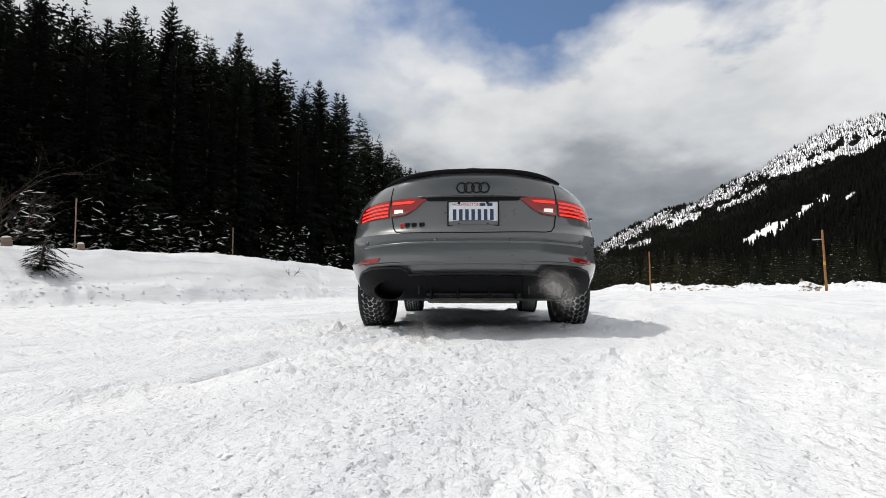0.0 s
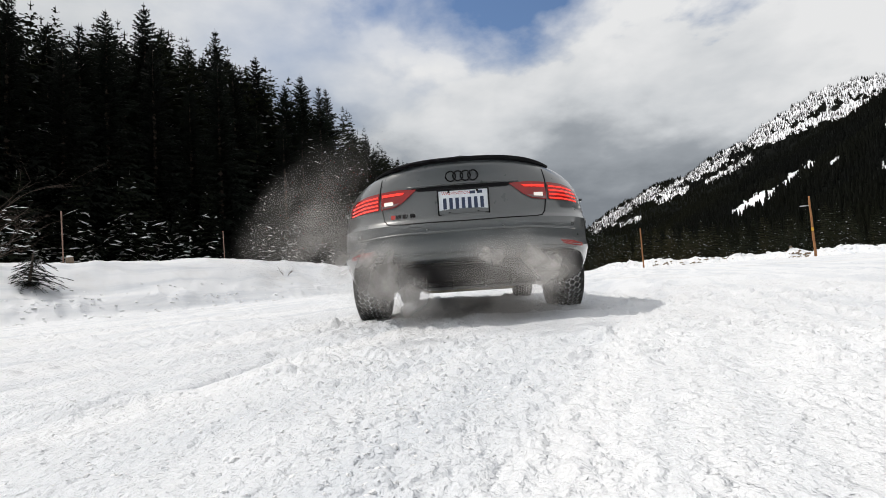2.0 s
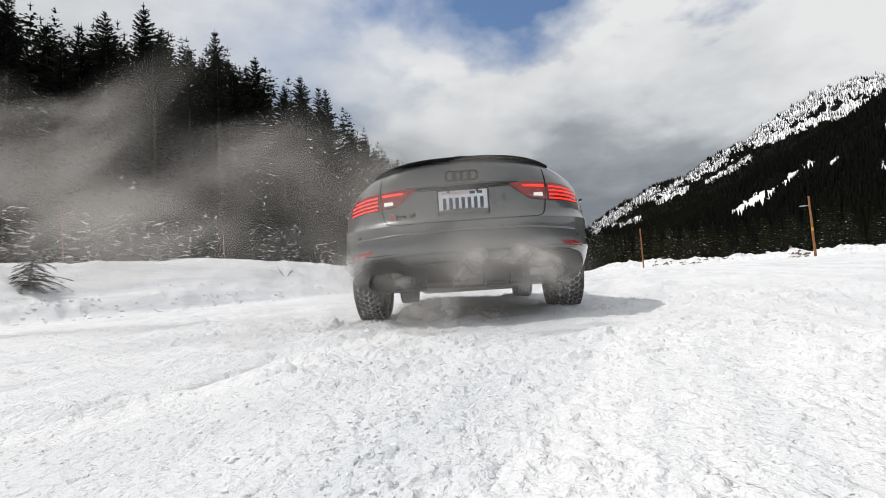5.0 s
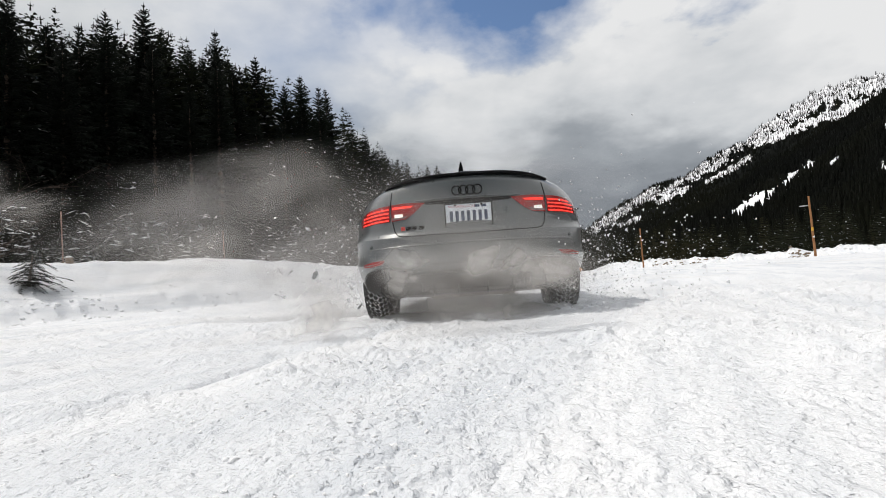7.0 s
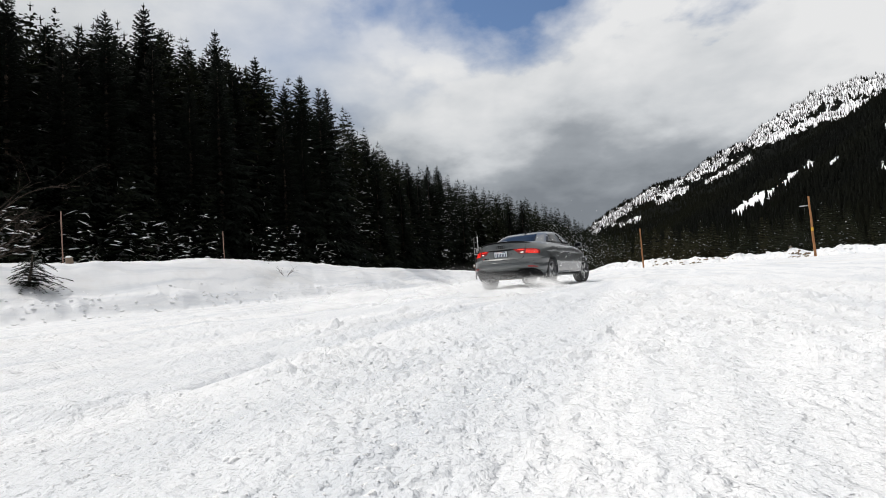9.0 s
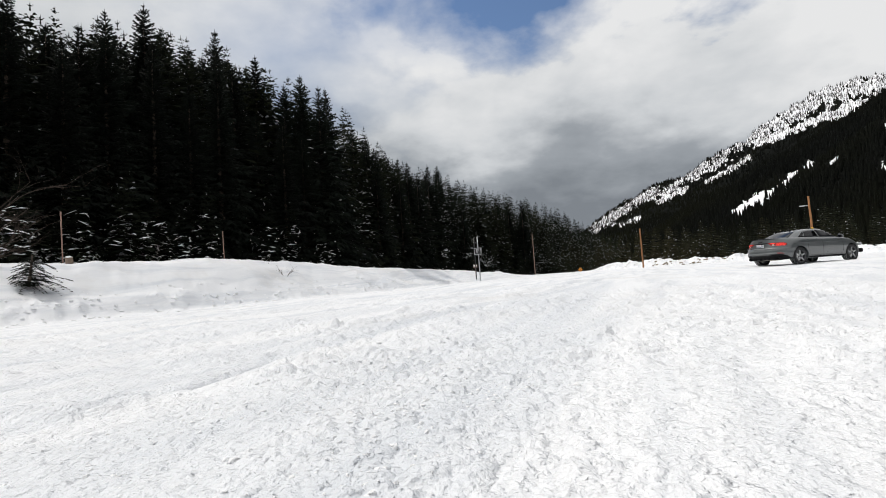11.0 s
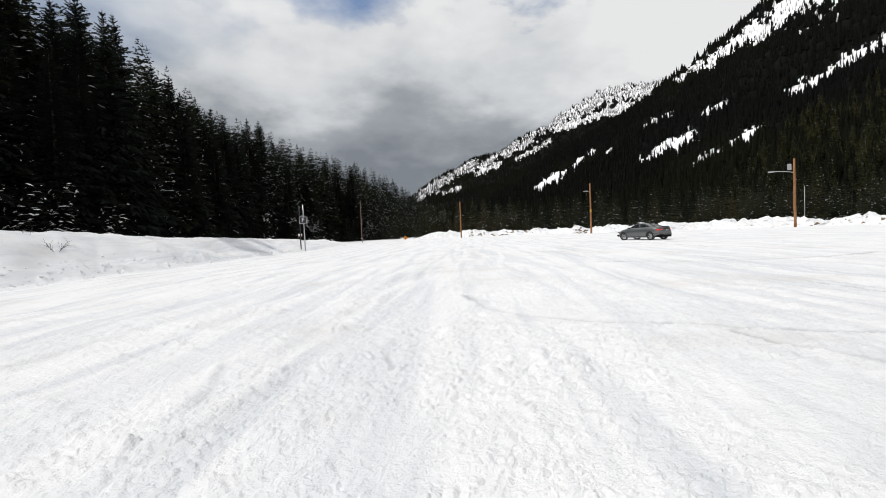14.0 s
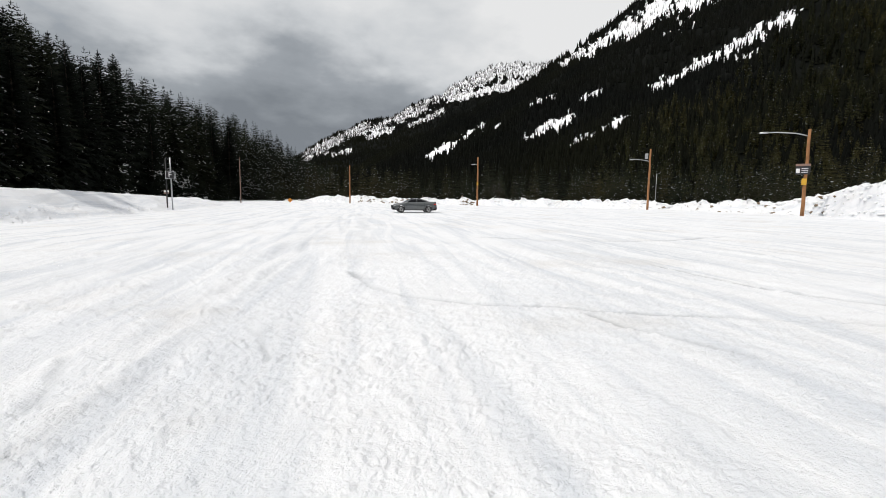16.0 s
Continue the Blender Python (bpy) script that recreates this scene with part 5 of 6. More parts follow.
STAKE = material("stake_wood", (0.26, 0.165, 0.13), 0.8, spread=0.25, scale=4)
TWIG = material("twig_bark", (0.05, 0.033, 0.025), 0.9, spread=0.3, scale=8)
STUMP = material("stump_wood", (0.20, 0.15, 0.11), 0.9, spread=0.3, scale=8, bump=0.004)


def stand(az, d, sink=0.15):
    x, y = polar(az, d)
    return x, y, float(ground_height(x, y)) - sink


def pole_bm(h, r0, r1):
    bm = tube_bm([(0.02 * math.sin(k * 2.1), 0.02 * math.cos(k * 1.7), h * k / 6) for k in range(7)], [r0 + (r1 - r0) * k / 6 for k in range(7)], 14)
    return bm


def utility_pole(az, d, top, arm=0.0, arm_z=0.0, label="tall weathered orange-brown wooden pole"):
    x, y, z = stand(az, d)
    h = top - z
    ob = tagged(new("street_lamp" if arm else "utility_pole"), label, "pole", group="poles along the ploughed snow")
    ob.matrix_basis = pose(x, y, z, 0, 0, -az)
    part("post", pole_bm(h, 0.17, 0.12), POLE_WOOD, ob)
    if arm:
        a = arm_z - z
        part("arm", tube_bm([(0, 0, a), (-0.3 * arm, 0, a + 0.10 * arm), (-0.75 * arm, 0, a + 0.16 * arm), (-arm, 0, a + 0.17 * arm)], 0.05), GALV, ob, "pale metal lamp arm")
        bm = box_bm(0.75, 0.28, 0.16, -arm - 0.3, 0, a + 0.17 * arm, 0.06)
        part("lamp_head", bm, GALV, ob, "grey lamp head")
    return ob, h, z


def build_poles():
    p, h, z = utility_pole(72.8, 57, 8.4, 3.3, 7.75, "wooden lamp pole with a metal arm and a notice board")
    board = part("notice_board", box_bm(1.15, 0.07, 1.0, -0.25, -0.2, 4.65 - z, 0.02), SIGN_BLACK, p, "black notice board with a wooden header")
    part("board_header", box_bm(1.15, 0.05, 0.22, -0.25, -0.24, 5.05 - z, 0.01), STAKE, board)
    part("board_panel", box_bm(0.28, 0.03, 0.42, -0.62, -0.245, 4.5 - z, 0.01), SIGN_WHITE, board)
    for k in range(3):
        part("text_bar", box_bm(0.5, 0.02, 0.07, -0.1, -0.245, 4.72 - k * 0.18 - z, 0.005), SIGN_WHITE, board)
    part("tag", box_bm(0.40, 0.10, 0.62, -0.08, -0.2, 3.45 - z, 0.02), SIGN_YELLOW, p, "yellow tag")
    p, h, z = utility_pole(58.85, 75, 8.9, 2.1, 7.1, "wooden lamp pole with a metal arm and a grey box")
    part("transformer_box", box_bm(0.45, 0.4, 0.75, -0.5, 0, 7.9 - z, 0.06), GALV, p, "grey box")
    p, h, z = utility_pole(39.42, 86, 8.9, 0.5, 7.5, "wooden pole with a small lamp and a yellow tag")
    part("tag", box_bm(0.30, 0.08, 0.5, 0, -0.2, 4.1 - z, 0.02), SIGN_YELLOW, p, "yellow tag")
    utility_pole(24.0, 106, 8.3)
    x, y, z = stand(59.6, 92)
    post = tagged(new("thin_post"), "thin dark metal post before the firs", "post")
    post.matrix_basis = pose(x, y, z)
    part("post", tube_bm([(0, 0, 0), (0, 0, 6.0)], 0.05), GALV, post)
    x, y, z = stand(11.9, 96)
    post = tagged(new("flag_pole"), "slim pale pole before the woods", "pole")
    post.matrix_basis = pose(x, y, z)
    part("post", tube_bm([(0, 0, 0), (0, 0, 4.6), (0, 0, 8.6)], [0.09, 0.08, 0.05]), STAKE, post)
    # marker sign with a letter
    x, y, z = stand(5.15, 57)
    sign = tagged(new("sign"), "black square sign with a white F on twin posts", "sign")
    sign.matrix_basis = pose(x, y, z, 0, 0, -5)
    part("post", tube_bm([(-0.35, 0.06, 0), (-0.35, 0.06, 5.2 - z)], 0.06), SIGN_BLACK, sign)
    part("post", tube_bm([(0.12, 0.06, 0), (0.06, 0.06, 5.3 - z)], 0.07), GALV, sign)
    board = part("board", box_bm(0.84, 0.05, 0.84, 0, 0, 3.5 - z, 0.02), SIGN_BLACK, sign)
    for bx, bz, sx, sz in ((0, 0.39, 0.80, 0.035), (0, -0.39, 0.80, 0.035), (-0.39, 0, 0.035, 0.75), (0.39, 0, 0.035, 0.75)):
        part("border", box_bm(sx, 0.02, sz, bx, -0.03, 3.5 - z + bz, 0.005), SIGN_WHITE, board)
    lettering("F", 0.72, Matrix.Translation((0, -0.035, 3.5 - z)) @ Matrix.Rotation(math.pi / 2, 4, "X"), SIGN_WHITE, board, "letter")
    part("side_panel", box_bm(0.04, 0.5, 0.8, 0.5, 0.25, 3.5 - z, 0.01), GALV, sign)
    x, y, z = stand(4.75, 58.5)
    low = tagged(new("notice"), "small brown and white notice behind the bank", "sign")
    low.matrix_basis = pose(x, y, z, 0, 0, -4)
    part("board", box_bm(0.5, 0.05, 0.4, 0, 0, 1.75 - z, 0.02), STAKE, low)
    part("post", box_bm(0.08, 0.08, 1.6 - z, 0, 0.08, (1.6 - z) / 2, 0.01), STAKE, low)
    part("text_bar", box_bm(0.45, 0.02, 0.2, 0, -0.03, 1.80 - z, 0.005), SIGN_WHITE, low)
    x, y, z = stand(17.15, 112)
    warn = tagged(new("warning_sign"), "orange diamond warning sign by the road", "sign")
    warn.matrix_basis = pose(x, y, z, 0, 0, -17)
    bm = box_bm(0.75, 0.04, 0.75, 0, 0, 0, 0.03)
    bmesh.ops.rotate(bm, verts=bm.verts[:], cent=(0, 0, 0), matrix=Matrix.Rotation(math.pi / 4, 3, "Y"))
    bmesh.ops.translate(bm, verts=bm.verts[:], vec=(0, 0, 0.55 - z))
    board = part("board", bm, SIGN_ORANGE, warn)
    part("mark", box_bm(0.10, 0.03, 0.42, 0, -0.02, 0.55 - z, 0.01), SIGN_BLACK, board)
    part("post", box_bm(0.07, 0.07, max(0.55 - z, 0.3), 0, 0.06, (0.55 - z) / 2, 0.01), GALV, warn)


def snow_stake(az, d, top):
    x, y, z = stand(az, d)
    ob = tagged(new("snow_stake"), "slim reddish wooden stake in the snow bank", "stake", group="stakes in the bank")
    ob.matrix_basis = pose(x, y, z, 1.0, -1.0, 0)
    part("rod", tube_bm([(0, 0, 0), (0, 0, (top - z) * 0.85)], 0.026), STAKE, ob)
    part("tip", tube_bm([(0, 0, (top - z) * 0.85), (0, 0, top - z)], 0.030), STAKE, ob, "weathered tip")


def tree_stump(az, d, r, h):
    x, y, z = stand(az, d, 0.2)
    ob = tagged(new("stump"), "short weathered post standing out of the bank", "post", group="posts on the bank")
    ob.matrix_basis = pose(x, y, z, 4, -3, 20)
    part("log", tube_bm([(0, 0, 0), (0.01, 0, (h + 0.2) * 0.6), (0, 0.01, h + 0.2)], [r * 1.08, r, r * 0.94], 12), STUMP, ob)
    part("snow_cap", tube_bm([(0, 0, h + 0.2), (0, 0, h + 0.25), (0, 0, h + 0.28)], [r * 0.9, r * 0.75, r * 0.3], 12), LOOSE_SNOW, ob)


def grow(bm_list, start, way, length, radius, depth, rnd, droop=0.0):
    """Bare twigs: a bent shoot that forks."""
    pts, p, d = [start], Vector(start), Vector(way).normalized()
    for k in range(4):
        d = (d + Vector((rnd.uniform(-0.25, 0.25), rnd.uniform(-0.25, 0.25), rnd.uniform(-0.15, 0.2) - droop))).normalized()
        p = p + d * length / 4
        pts.append(tuple(p))
    bm_list.append((pts, [radius * (1 - 0.17 * k) for k in range(5)]))
    if depth:
        for k in range(3):
            i = rnd.randint(1, 4)
            side = Vector((rnd.uniform(-1, 1), rnd.uniform(-1, 1), rnd.uniform(-0.2, 0.7)))
            grow(bm_list, pts[i], tuple(d * 0.8 + side * 0.8), length * rnd.uniform(0.45, 0.75), radius * 0.55, depth - 1, rnd, droop)


def joined_twigs(name, shoots, mat, parent, n=4):
    verts, faces = [], []
    for pts, rad in shoots:
        bm = tube_bm(pts, rad, n)
        bm.verts.index_update()
        b = len(verts)
        verts += [tuple(v.co) for v in bm.verts]
        faces += [tuple(b + v.index for v in f.verts) for f in bm.faces]
        bm.free()
    return mesh_object(name, verts, faces, mat, parent)


def bare_bush(az, d, height, stems, spread, seed, depth, radius, label, name="bare_bush"):
    rnd = random.Random(seed)
    x, y, z = stand(az, d, 0.1)
    ob = tagged(new(name), label, "bush")
    ob.matrix_basis = pose(x, y, z)
    for k in range(stems):
        shoots = []
        a = rnd.uniform(0, 6.28)
        grow(shoots, (0.1 * math.cos(a), 0.1 * math.sin(a), 0), (spread * math.cos(a), spread * math.sin(a), 1), height * rnd.uniform(0.6, 1), radius, depth, rnd, 0.05)
        joined_twigs("stem", shoots, TWIG, ob)
    return ob


def young_fir(az, d, h):
    """A small fir half buried and bent by the plough."""
    rnd = random.Random(12)
    x, y, z = stand(az, d, 0.1)
    ob = tagged(new("small_fir"), "small half-buried fir leaning on the snow bank", "tree")
    ob.matrix_basis = pose(x, y, z, 6, 8, 0)
    joined_twigs("trunk", [([(0, 0, 0), (0.06, 0, h * 0.5), (0.1, 0, h)], [0.06, 0.045, 0.02])], BARK, ob, 8)
    verts, faces = [], []
    for k in range(110):
        f = k / 110
        a = rnd.uniform(0, 6.28)
        ln = h * rnd.uniform(0.45, 0.95) * (1 - 0.55 * f) * (1.25 if math.cos(a) > 0.2 else 0.75)
        r0 = Vector((0.08 * f, 0, h * (0.08 + 0.85 * f)))
        out, droop = Vector((math.cos(a), math.sin(a), 0)), rnd.uniform(0.2, 0.6)
        for j in range(13):
            u = (j + 0.5) / 13
            p = r0 + out * ln * u + Vector((0, 0, 0.10 * ln * u - droop * ln * u * u))
            for sgn in (-1, 1):
                side = Vector((-out.y, out.x, 0)) * sgn * ln * 0.26 * (1.05 - u) * rnd.uniform(0.3, 1.3)
                b = len(verts)
                for q in (p, p + out * ln * 0.09, p + side + out * ln * 0.12 - Vector((0, 0, rnd.uniform(0, 0.06)))):
                    verts.append(tuple(q))
                faces.append((b, b + 1, b + 2))
    mesh_object("crown", verts, faces, NEEDLES, ob, False)
    return ob


build_poles()
snow_stake(-38.4, 26.0, 4.35)
snow_stake(-24.3, 30.5, 4.05)
tree_stump(-43.2, 24.2, 0.17, 0.32)
tree_stump(-37.9, 25.0, 0.14, 0.25)
young_fir(-40.9, 22.6, 1.25)
bare_bush(-45.6, 24.0, 3.4, 8, 0.7, 5, 3, 0.020, "large leafless bush with thin arching brown branches")
bare_bush(-43.9, 25.5, 2.2, 5, 0.9, 8, 3, 0.015, "leafless bush with thin brown branches")
bare_bush(-17.9, 30.2, 0.8, 6, 0.6, 21, 1, 0.012, "few bare twigs out of the snow bank", "twigs")
bare_bush(-19.9, 31.0, 0.6, 3, 0.6, 22, 1, 0.010, "few bare twigs out of the snow bank", "twigs")


# ---- steam, snow dust and thrown snow ----
def haze_material(name, color, density, scale, torn=1.7, thin=0.02):
    """Thin mist: opaque at the heart of a puff, clear at its rim, broken by swirls."""
    m = bpy.data.materials.new(name)
    m.use_nodes = True
    nt = m.node_tree
    nt.nodes.clear()
    L = nt.links.new
    co = nt.nodes.new("ShaderNodeTexCoord")
    ln = nt.nodes.new("ShaderNodeVectorMath")
    ln.operation = "LENGTH"
    L(co.outputs["Object"], ln.inputs[0])
    info = nt.nodes.new("ShaderNodeObjectInfo")
    shift = nt.nodes.new("ShaderNodeVectorMath")
    shift.operation = "ADD"
    far = nt.nodes.new("ShaderNodeCombineXYZ")
    L(math_node(nt, "MULTIPLY", info.outputs["Random"], 50.0), far.inputs[0])
    L(co.outputs["Object"], shift.inputs[0])
    L(far.outputs[0], shift.inputs[1])
    swirl = node(nt, "ShaderNodeTexNoise", Scale=scale, Detail=5.0, Roughness=0.55, Distortion=0.6)
    L(shift.outputs[0], swirl.inputs["Vector"])
    core = nt.nodes.new("ShaderNodeMapRange")
    core.interpolation_type = "SMOOTHERSTEP"
    for key, v in (("From Min", 1.0), ("From Max", 0.0), ("To Min", 0.0), ("To Max", 1.0)):
        core.inputs[key].default_value = v
    lump = node(nt, "ShaderNodeTexNoise", Scale=1.3, Detail=3.0)
    L(shift.outputs[0], lump.inputs["Vector"])
    L(math_node(nt, "ADD", math_node(nt, "MULTIPLY", ln.outputs["Value"], 1.32), math_node(nt, "MULTIPLY", math_node(nt, "SUBTRACT", lump.outputs[0], 0.41), torn)), core.inputs["Value"])
    wisps = ramp(nt, [(0.30, thin), (0.68, 1.0)], swirl.outputs[0])
    alpha = math_node(nt, "MULTIPLY", math_node(nt, "MULTIPLY", core.outputs[0], wisps), density)
    clear = nt.nodes.new("ShaderNodeBsdfTransparent")
    white = nt.nodes.new("ShaderNodeBsdfDiffuse")
    white.inputs[0].default_value = (*color, 1)
    back = nt.nodes.new("ShaderNodeBsdfTranslucent")
    back.inputs[0].default_value = (*color, 1)
    both = nt.nodes.new("ShaderNodeMixShader")
    both.inputs[0].default_value = 0.4
    L(white.outputs[0], both.inputs[1])
    L(back.outputs[0], both.inputs[2])
    mix = nt.nodes.new("ShaderNodeMixShader")
    L(alpha, mix.inputs[0])
    L(clear.outputs[0], mix.inputs[1])
    L(both.outputs[0], mix.inputs[2])
    out = nt.nodes.new("ShaderNodeOutputMaterial")
    L(mix.outputs[0], out.inputs[0])
    return m


STEAM = haze_material("steam", (0.66, 0.635, 0.61), 0.85, 1.8, 1.15, 0.15)
THIN_STEAM = haze_material("thin_steam", (0.66, 0.63, 0.60), 0.40, 1.6, 1.1, 0.12)
VEIL = haze_material("veil_steam", (0.60, 0.575, 0.55), 0.28, 1.5, 0.8, 0.12)
BURST = haze_material("burst_haze", (0.64, 0.615, 0.60), 0.40, 1.5, 1.15, 0.25)
DUST = haze_material("snow_dust", (0.97, 0.97, 0.97), 0.80, 1.5, 0.6, 0.4)


def puff_mesh(name, turns, mat):
    """Bowed veils of mist that cross in the middle of the puff."""
    verts, faces, n = [], [], 10
    for k, (yaw, tilt) in enumerate(turns):
        m = Matrix.Rotation(radians(yaw), 3, "Z") @ Matrix.Rotation(radians(tilt), 3, "X")
        b = len(verts)
        for j in range(n + 1):
            for i in range(n + 1):
                u, v = 2 * i / n - 1, 2 * j / n - 1
                verts.append(tuple(m @ Vector((u, 0.05 * (u * u + v * v) - 0.03 + 0.03 * math.sin(2 * u + 1.5 * v + k), v))))
        faces += [(b + j * (n + 1) + i, b + j * (n + 1) + i + 1, b + (j + 1) * (n + 1) + i + 1, b + (j + 1) * (n + 1) + i) for j in range(n) for i in range(n)]
    me = bpy.data.meshes.new(name)
    me.from_pydata(verts, [], faces)
    me.materials.append(mat)
    me.shade_smooth()
    return me


def puff_set(name, mat, lean):
    """Three veils that lean back by about that many degrees."""
    return [puff_mesh(name, [(-22 + 20 * k, 7 - 7 * k - lean)], mat) for k in range(3)]


def glide(rows, t):
    """Position on a list of (time, (x, y, z))."""
    ts = [r[0] for r in rows]
    return tuple(float(np.interp(t, ts, [r[1][k] for r in rows])) for k in range(3))


def moving(ob, path, spin, tilt=0.0):
    """The rows for a drifting thing: its path cut to the clip, turning slowly."""
    times = sorted({0.0, 16.0} | {round(t, 3) for t, _ in path if 0 < t < 16})
    return ob, [(t, Matrix.Translation(glide(path, t)) @ Matrix.Rotation(tilt + spin * min(max(t - path[1][0], -1), 5), 4, "Y")) for t in times]


movers = []


def build_steam():
    rnd = random.Random(9)
    small, large = puff_set("steam_puff", STEAM, 28), puff_set("steam_cloud", THIN_STEAM, 32)
    veils = puff_set("steam_veil", VEIL, 30)
    i = 0
    tb = -2.4
    while tb < 7.0:
        strong = np.interp(tb, [-3, 0.4, 0.7, 1.2, 1.6, 2.0, 4.0, 4.6, 5.5, 6.2, 6.6, 7.3], [0.03, 0.05, 0.8, 0.5, 0.8, 1, 1, 0.5, 0.5, 0.9, 0.95, 0.9])
        right = rnd.random() < 0.8
        px = 0.24 + (0.36 if right else -0.48)
        x, y, z = px, 2.86, 0.30
        wind = rnd.uniform(0.8, 1.25) * (1.7 if tb > 5.9 else 1.0)
        up = rnd.uniform(0.75, 1.3) * float(np.interp(tb, [0, 1.2, 2.0, 3.5, 4.5, 6.2, 6.6], [0.55, 0.6, 1, 1, 0.5, 0.5, 1]))
        r = rnd.uniform(0.24, 0.40) * (0.7 + 0.4 * strong)
        away = [(tb - 0.3, (x, y + 0.75, 0.55)), (tb, (x, y + 0.25, z)), (tb + 0.12, (x, y - 0.38, z)), (tb + 0.5, (x - 0.06 * wind, y - 0.52, z + 0.05 * up)), (tb + 0.85, (x - 0.4 * wind, y - 0.5, z + 0.20 * up)),
                (tb + 1.2, (x - 1.9 * wind, y + 0.5, z + 0.58 * up)), (tb + 1.8, (x - 3.7 * wind, y + 1.5, z + 0.95 * up)), (tb + 2.6, (x - 6.6 * wind, y + 2.6, z + 1.3 * up)), (tb + 3.6, (x - 12 * wind, y + 3.5, 1.6)), (tb + 5.5, (-34, 8, -3.0))]
        ob = tagged(new("steam_puff", small[i % 3]), "thin grey puff of exhaust steam", "steam", group="exhaust steam")
        ob.scale = (r, r, r * 0.9)
        for extra in range(int(strong * 0.8 + rnd.random()) if tb < 6.7 else 0):
            veil = tagged(new("steam_veil", veils[(i + 1) % 3]), "low veil of exhaust steam behind the bumper", "steam", group="exhaust steam")
            rv = rnd.uniform(0.42, 0.72)
            veil.scale = (rv * 1.2, rv, rv * 0.8)
            dx, top = rnd.uniform(-0.3, 0.25), rnd.uniform(-0.04, 0.22)
            movers.append(moving(veil, [(tb - 0.4, (x + dx, y + 0.9, -0.9)), (tb, (x + dx, y + 0.5, -0.3)), (tb + 0.2, (x + dx, y - 0.5, z + 0.02)), (tb + 0.55, (x + dx - 0.1 * wind, y - 0.6, z + top)),
                                        (tb + 0.95, (x + dx - 0.4 * wind, y - 0.55, z + 1.6 * top)), (tb + 1.25, (x + dx - 0.7 * wind, y - 0.1, -0.15)), (tb + 1.7, (x + dx - 1.4 * wind, y + 0.6, -0.9)), (tb + 2.4, (x - 2, y + 1.2, -1.5))], rnd.uniform(-0.3, 0.3), rnd.uniform(-0.6, 0.6)))
        brief = away[:5] + [(tb + 1.1, (x - 0.8 * wind, y - 0.1, -0.1)), (tb + 1.55, (x - 1.5 * wind, y + 0.5, -0.8))]
        if rnd.random() > strong + 0.1:
            bpy.data.objects.remove(ob)
            i, tb = i + 1, tb + rnd.uniform(0.10, 0.17) / (0.6 + 0.5 * strong)
            continue
        movers.append(moving(ob, brief, rnd.uniform(-0.4, 0.4), rnd.uniform(-0.6, 0.6)))
        for extra in range((1 if rnd.random() < 0.9 * strong - 0.05 else 0) + (1 if strong > 0.9 and rnd.random() < 0.4 else 0) + (1 if tb > 6.0 and rnd.random() < 0.7 else 0)):
            r = rnd.uniform(1.1, 2.1) * (0.7 + 0.35 * strong) * float(np.interp(tb, [0, 1.2, 2.0, 3.5, 4.4, 6.2, 6.6], [0.6, 0.65, 1, 1, 0.6, 0.6, 1]))
            off = (rnd.uniform(-0.3, 0.3), rnd.uniform(-0.2, 0.5), rnd.uniform(-0.1, 0.6))
            late = [(tb, (x - 0.2, y + 1.5, -2.2))] + [(t, (p[0] + off[0], p[1] + off[1] + (0.5 if t < tb + 1 else 0), p[2] + off[2])) for t, p in away[4:-1]] + [away[-1]]
            late.insert(1, (tb + 0.4, (x - 0.25, y + 0.6, -0.9)))
            ob = tagged(new("steam_cloud", large[i % 3]), "wide thin cloud of drifting exhaust steam", "steam", group="exhaust steam")
            ob.scale = (r * 1.15, r, r * 0.85)
            movers.append(moving(ob, late, rnd.uniform(-0.25, 0.25), rnd.uniform(-0.6, 0.6)))
        i += 1
        tb += rnd.uniform(0.10, 0.17) / (0.6 + 0.5 * strong)


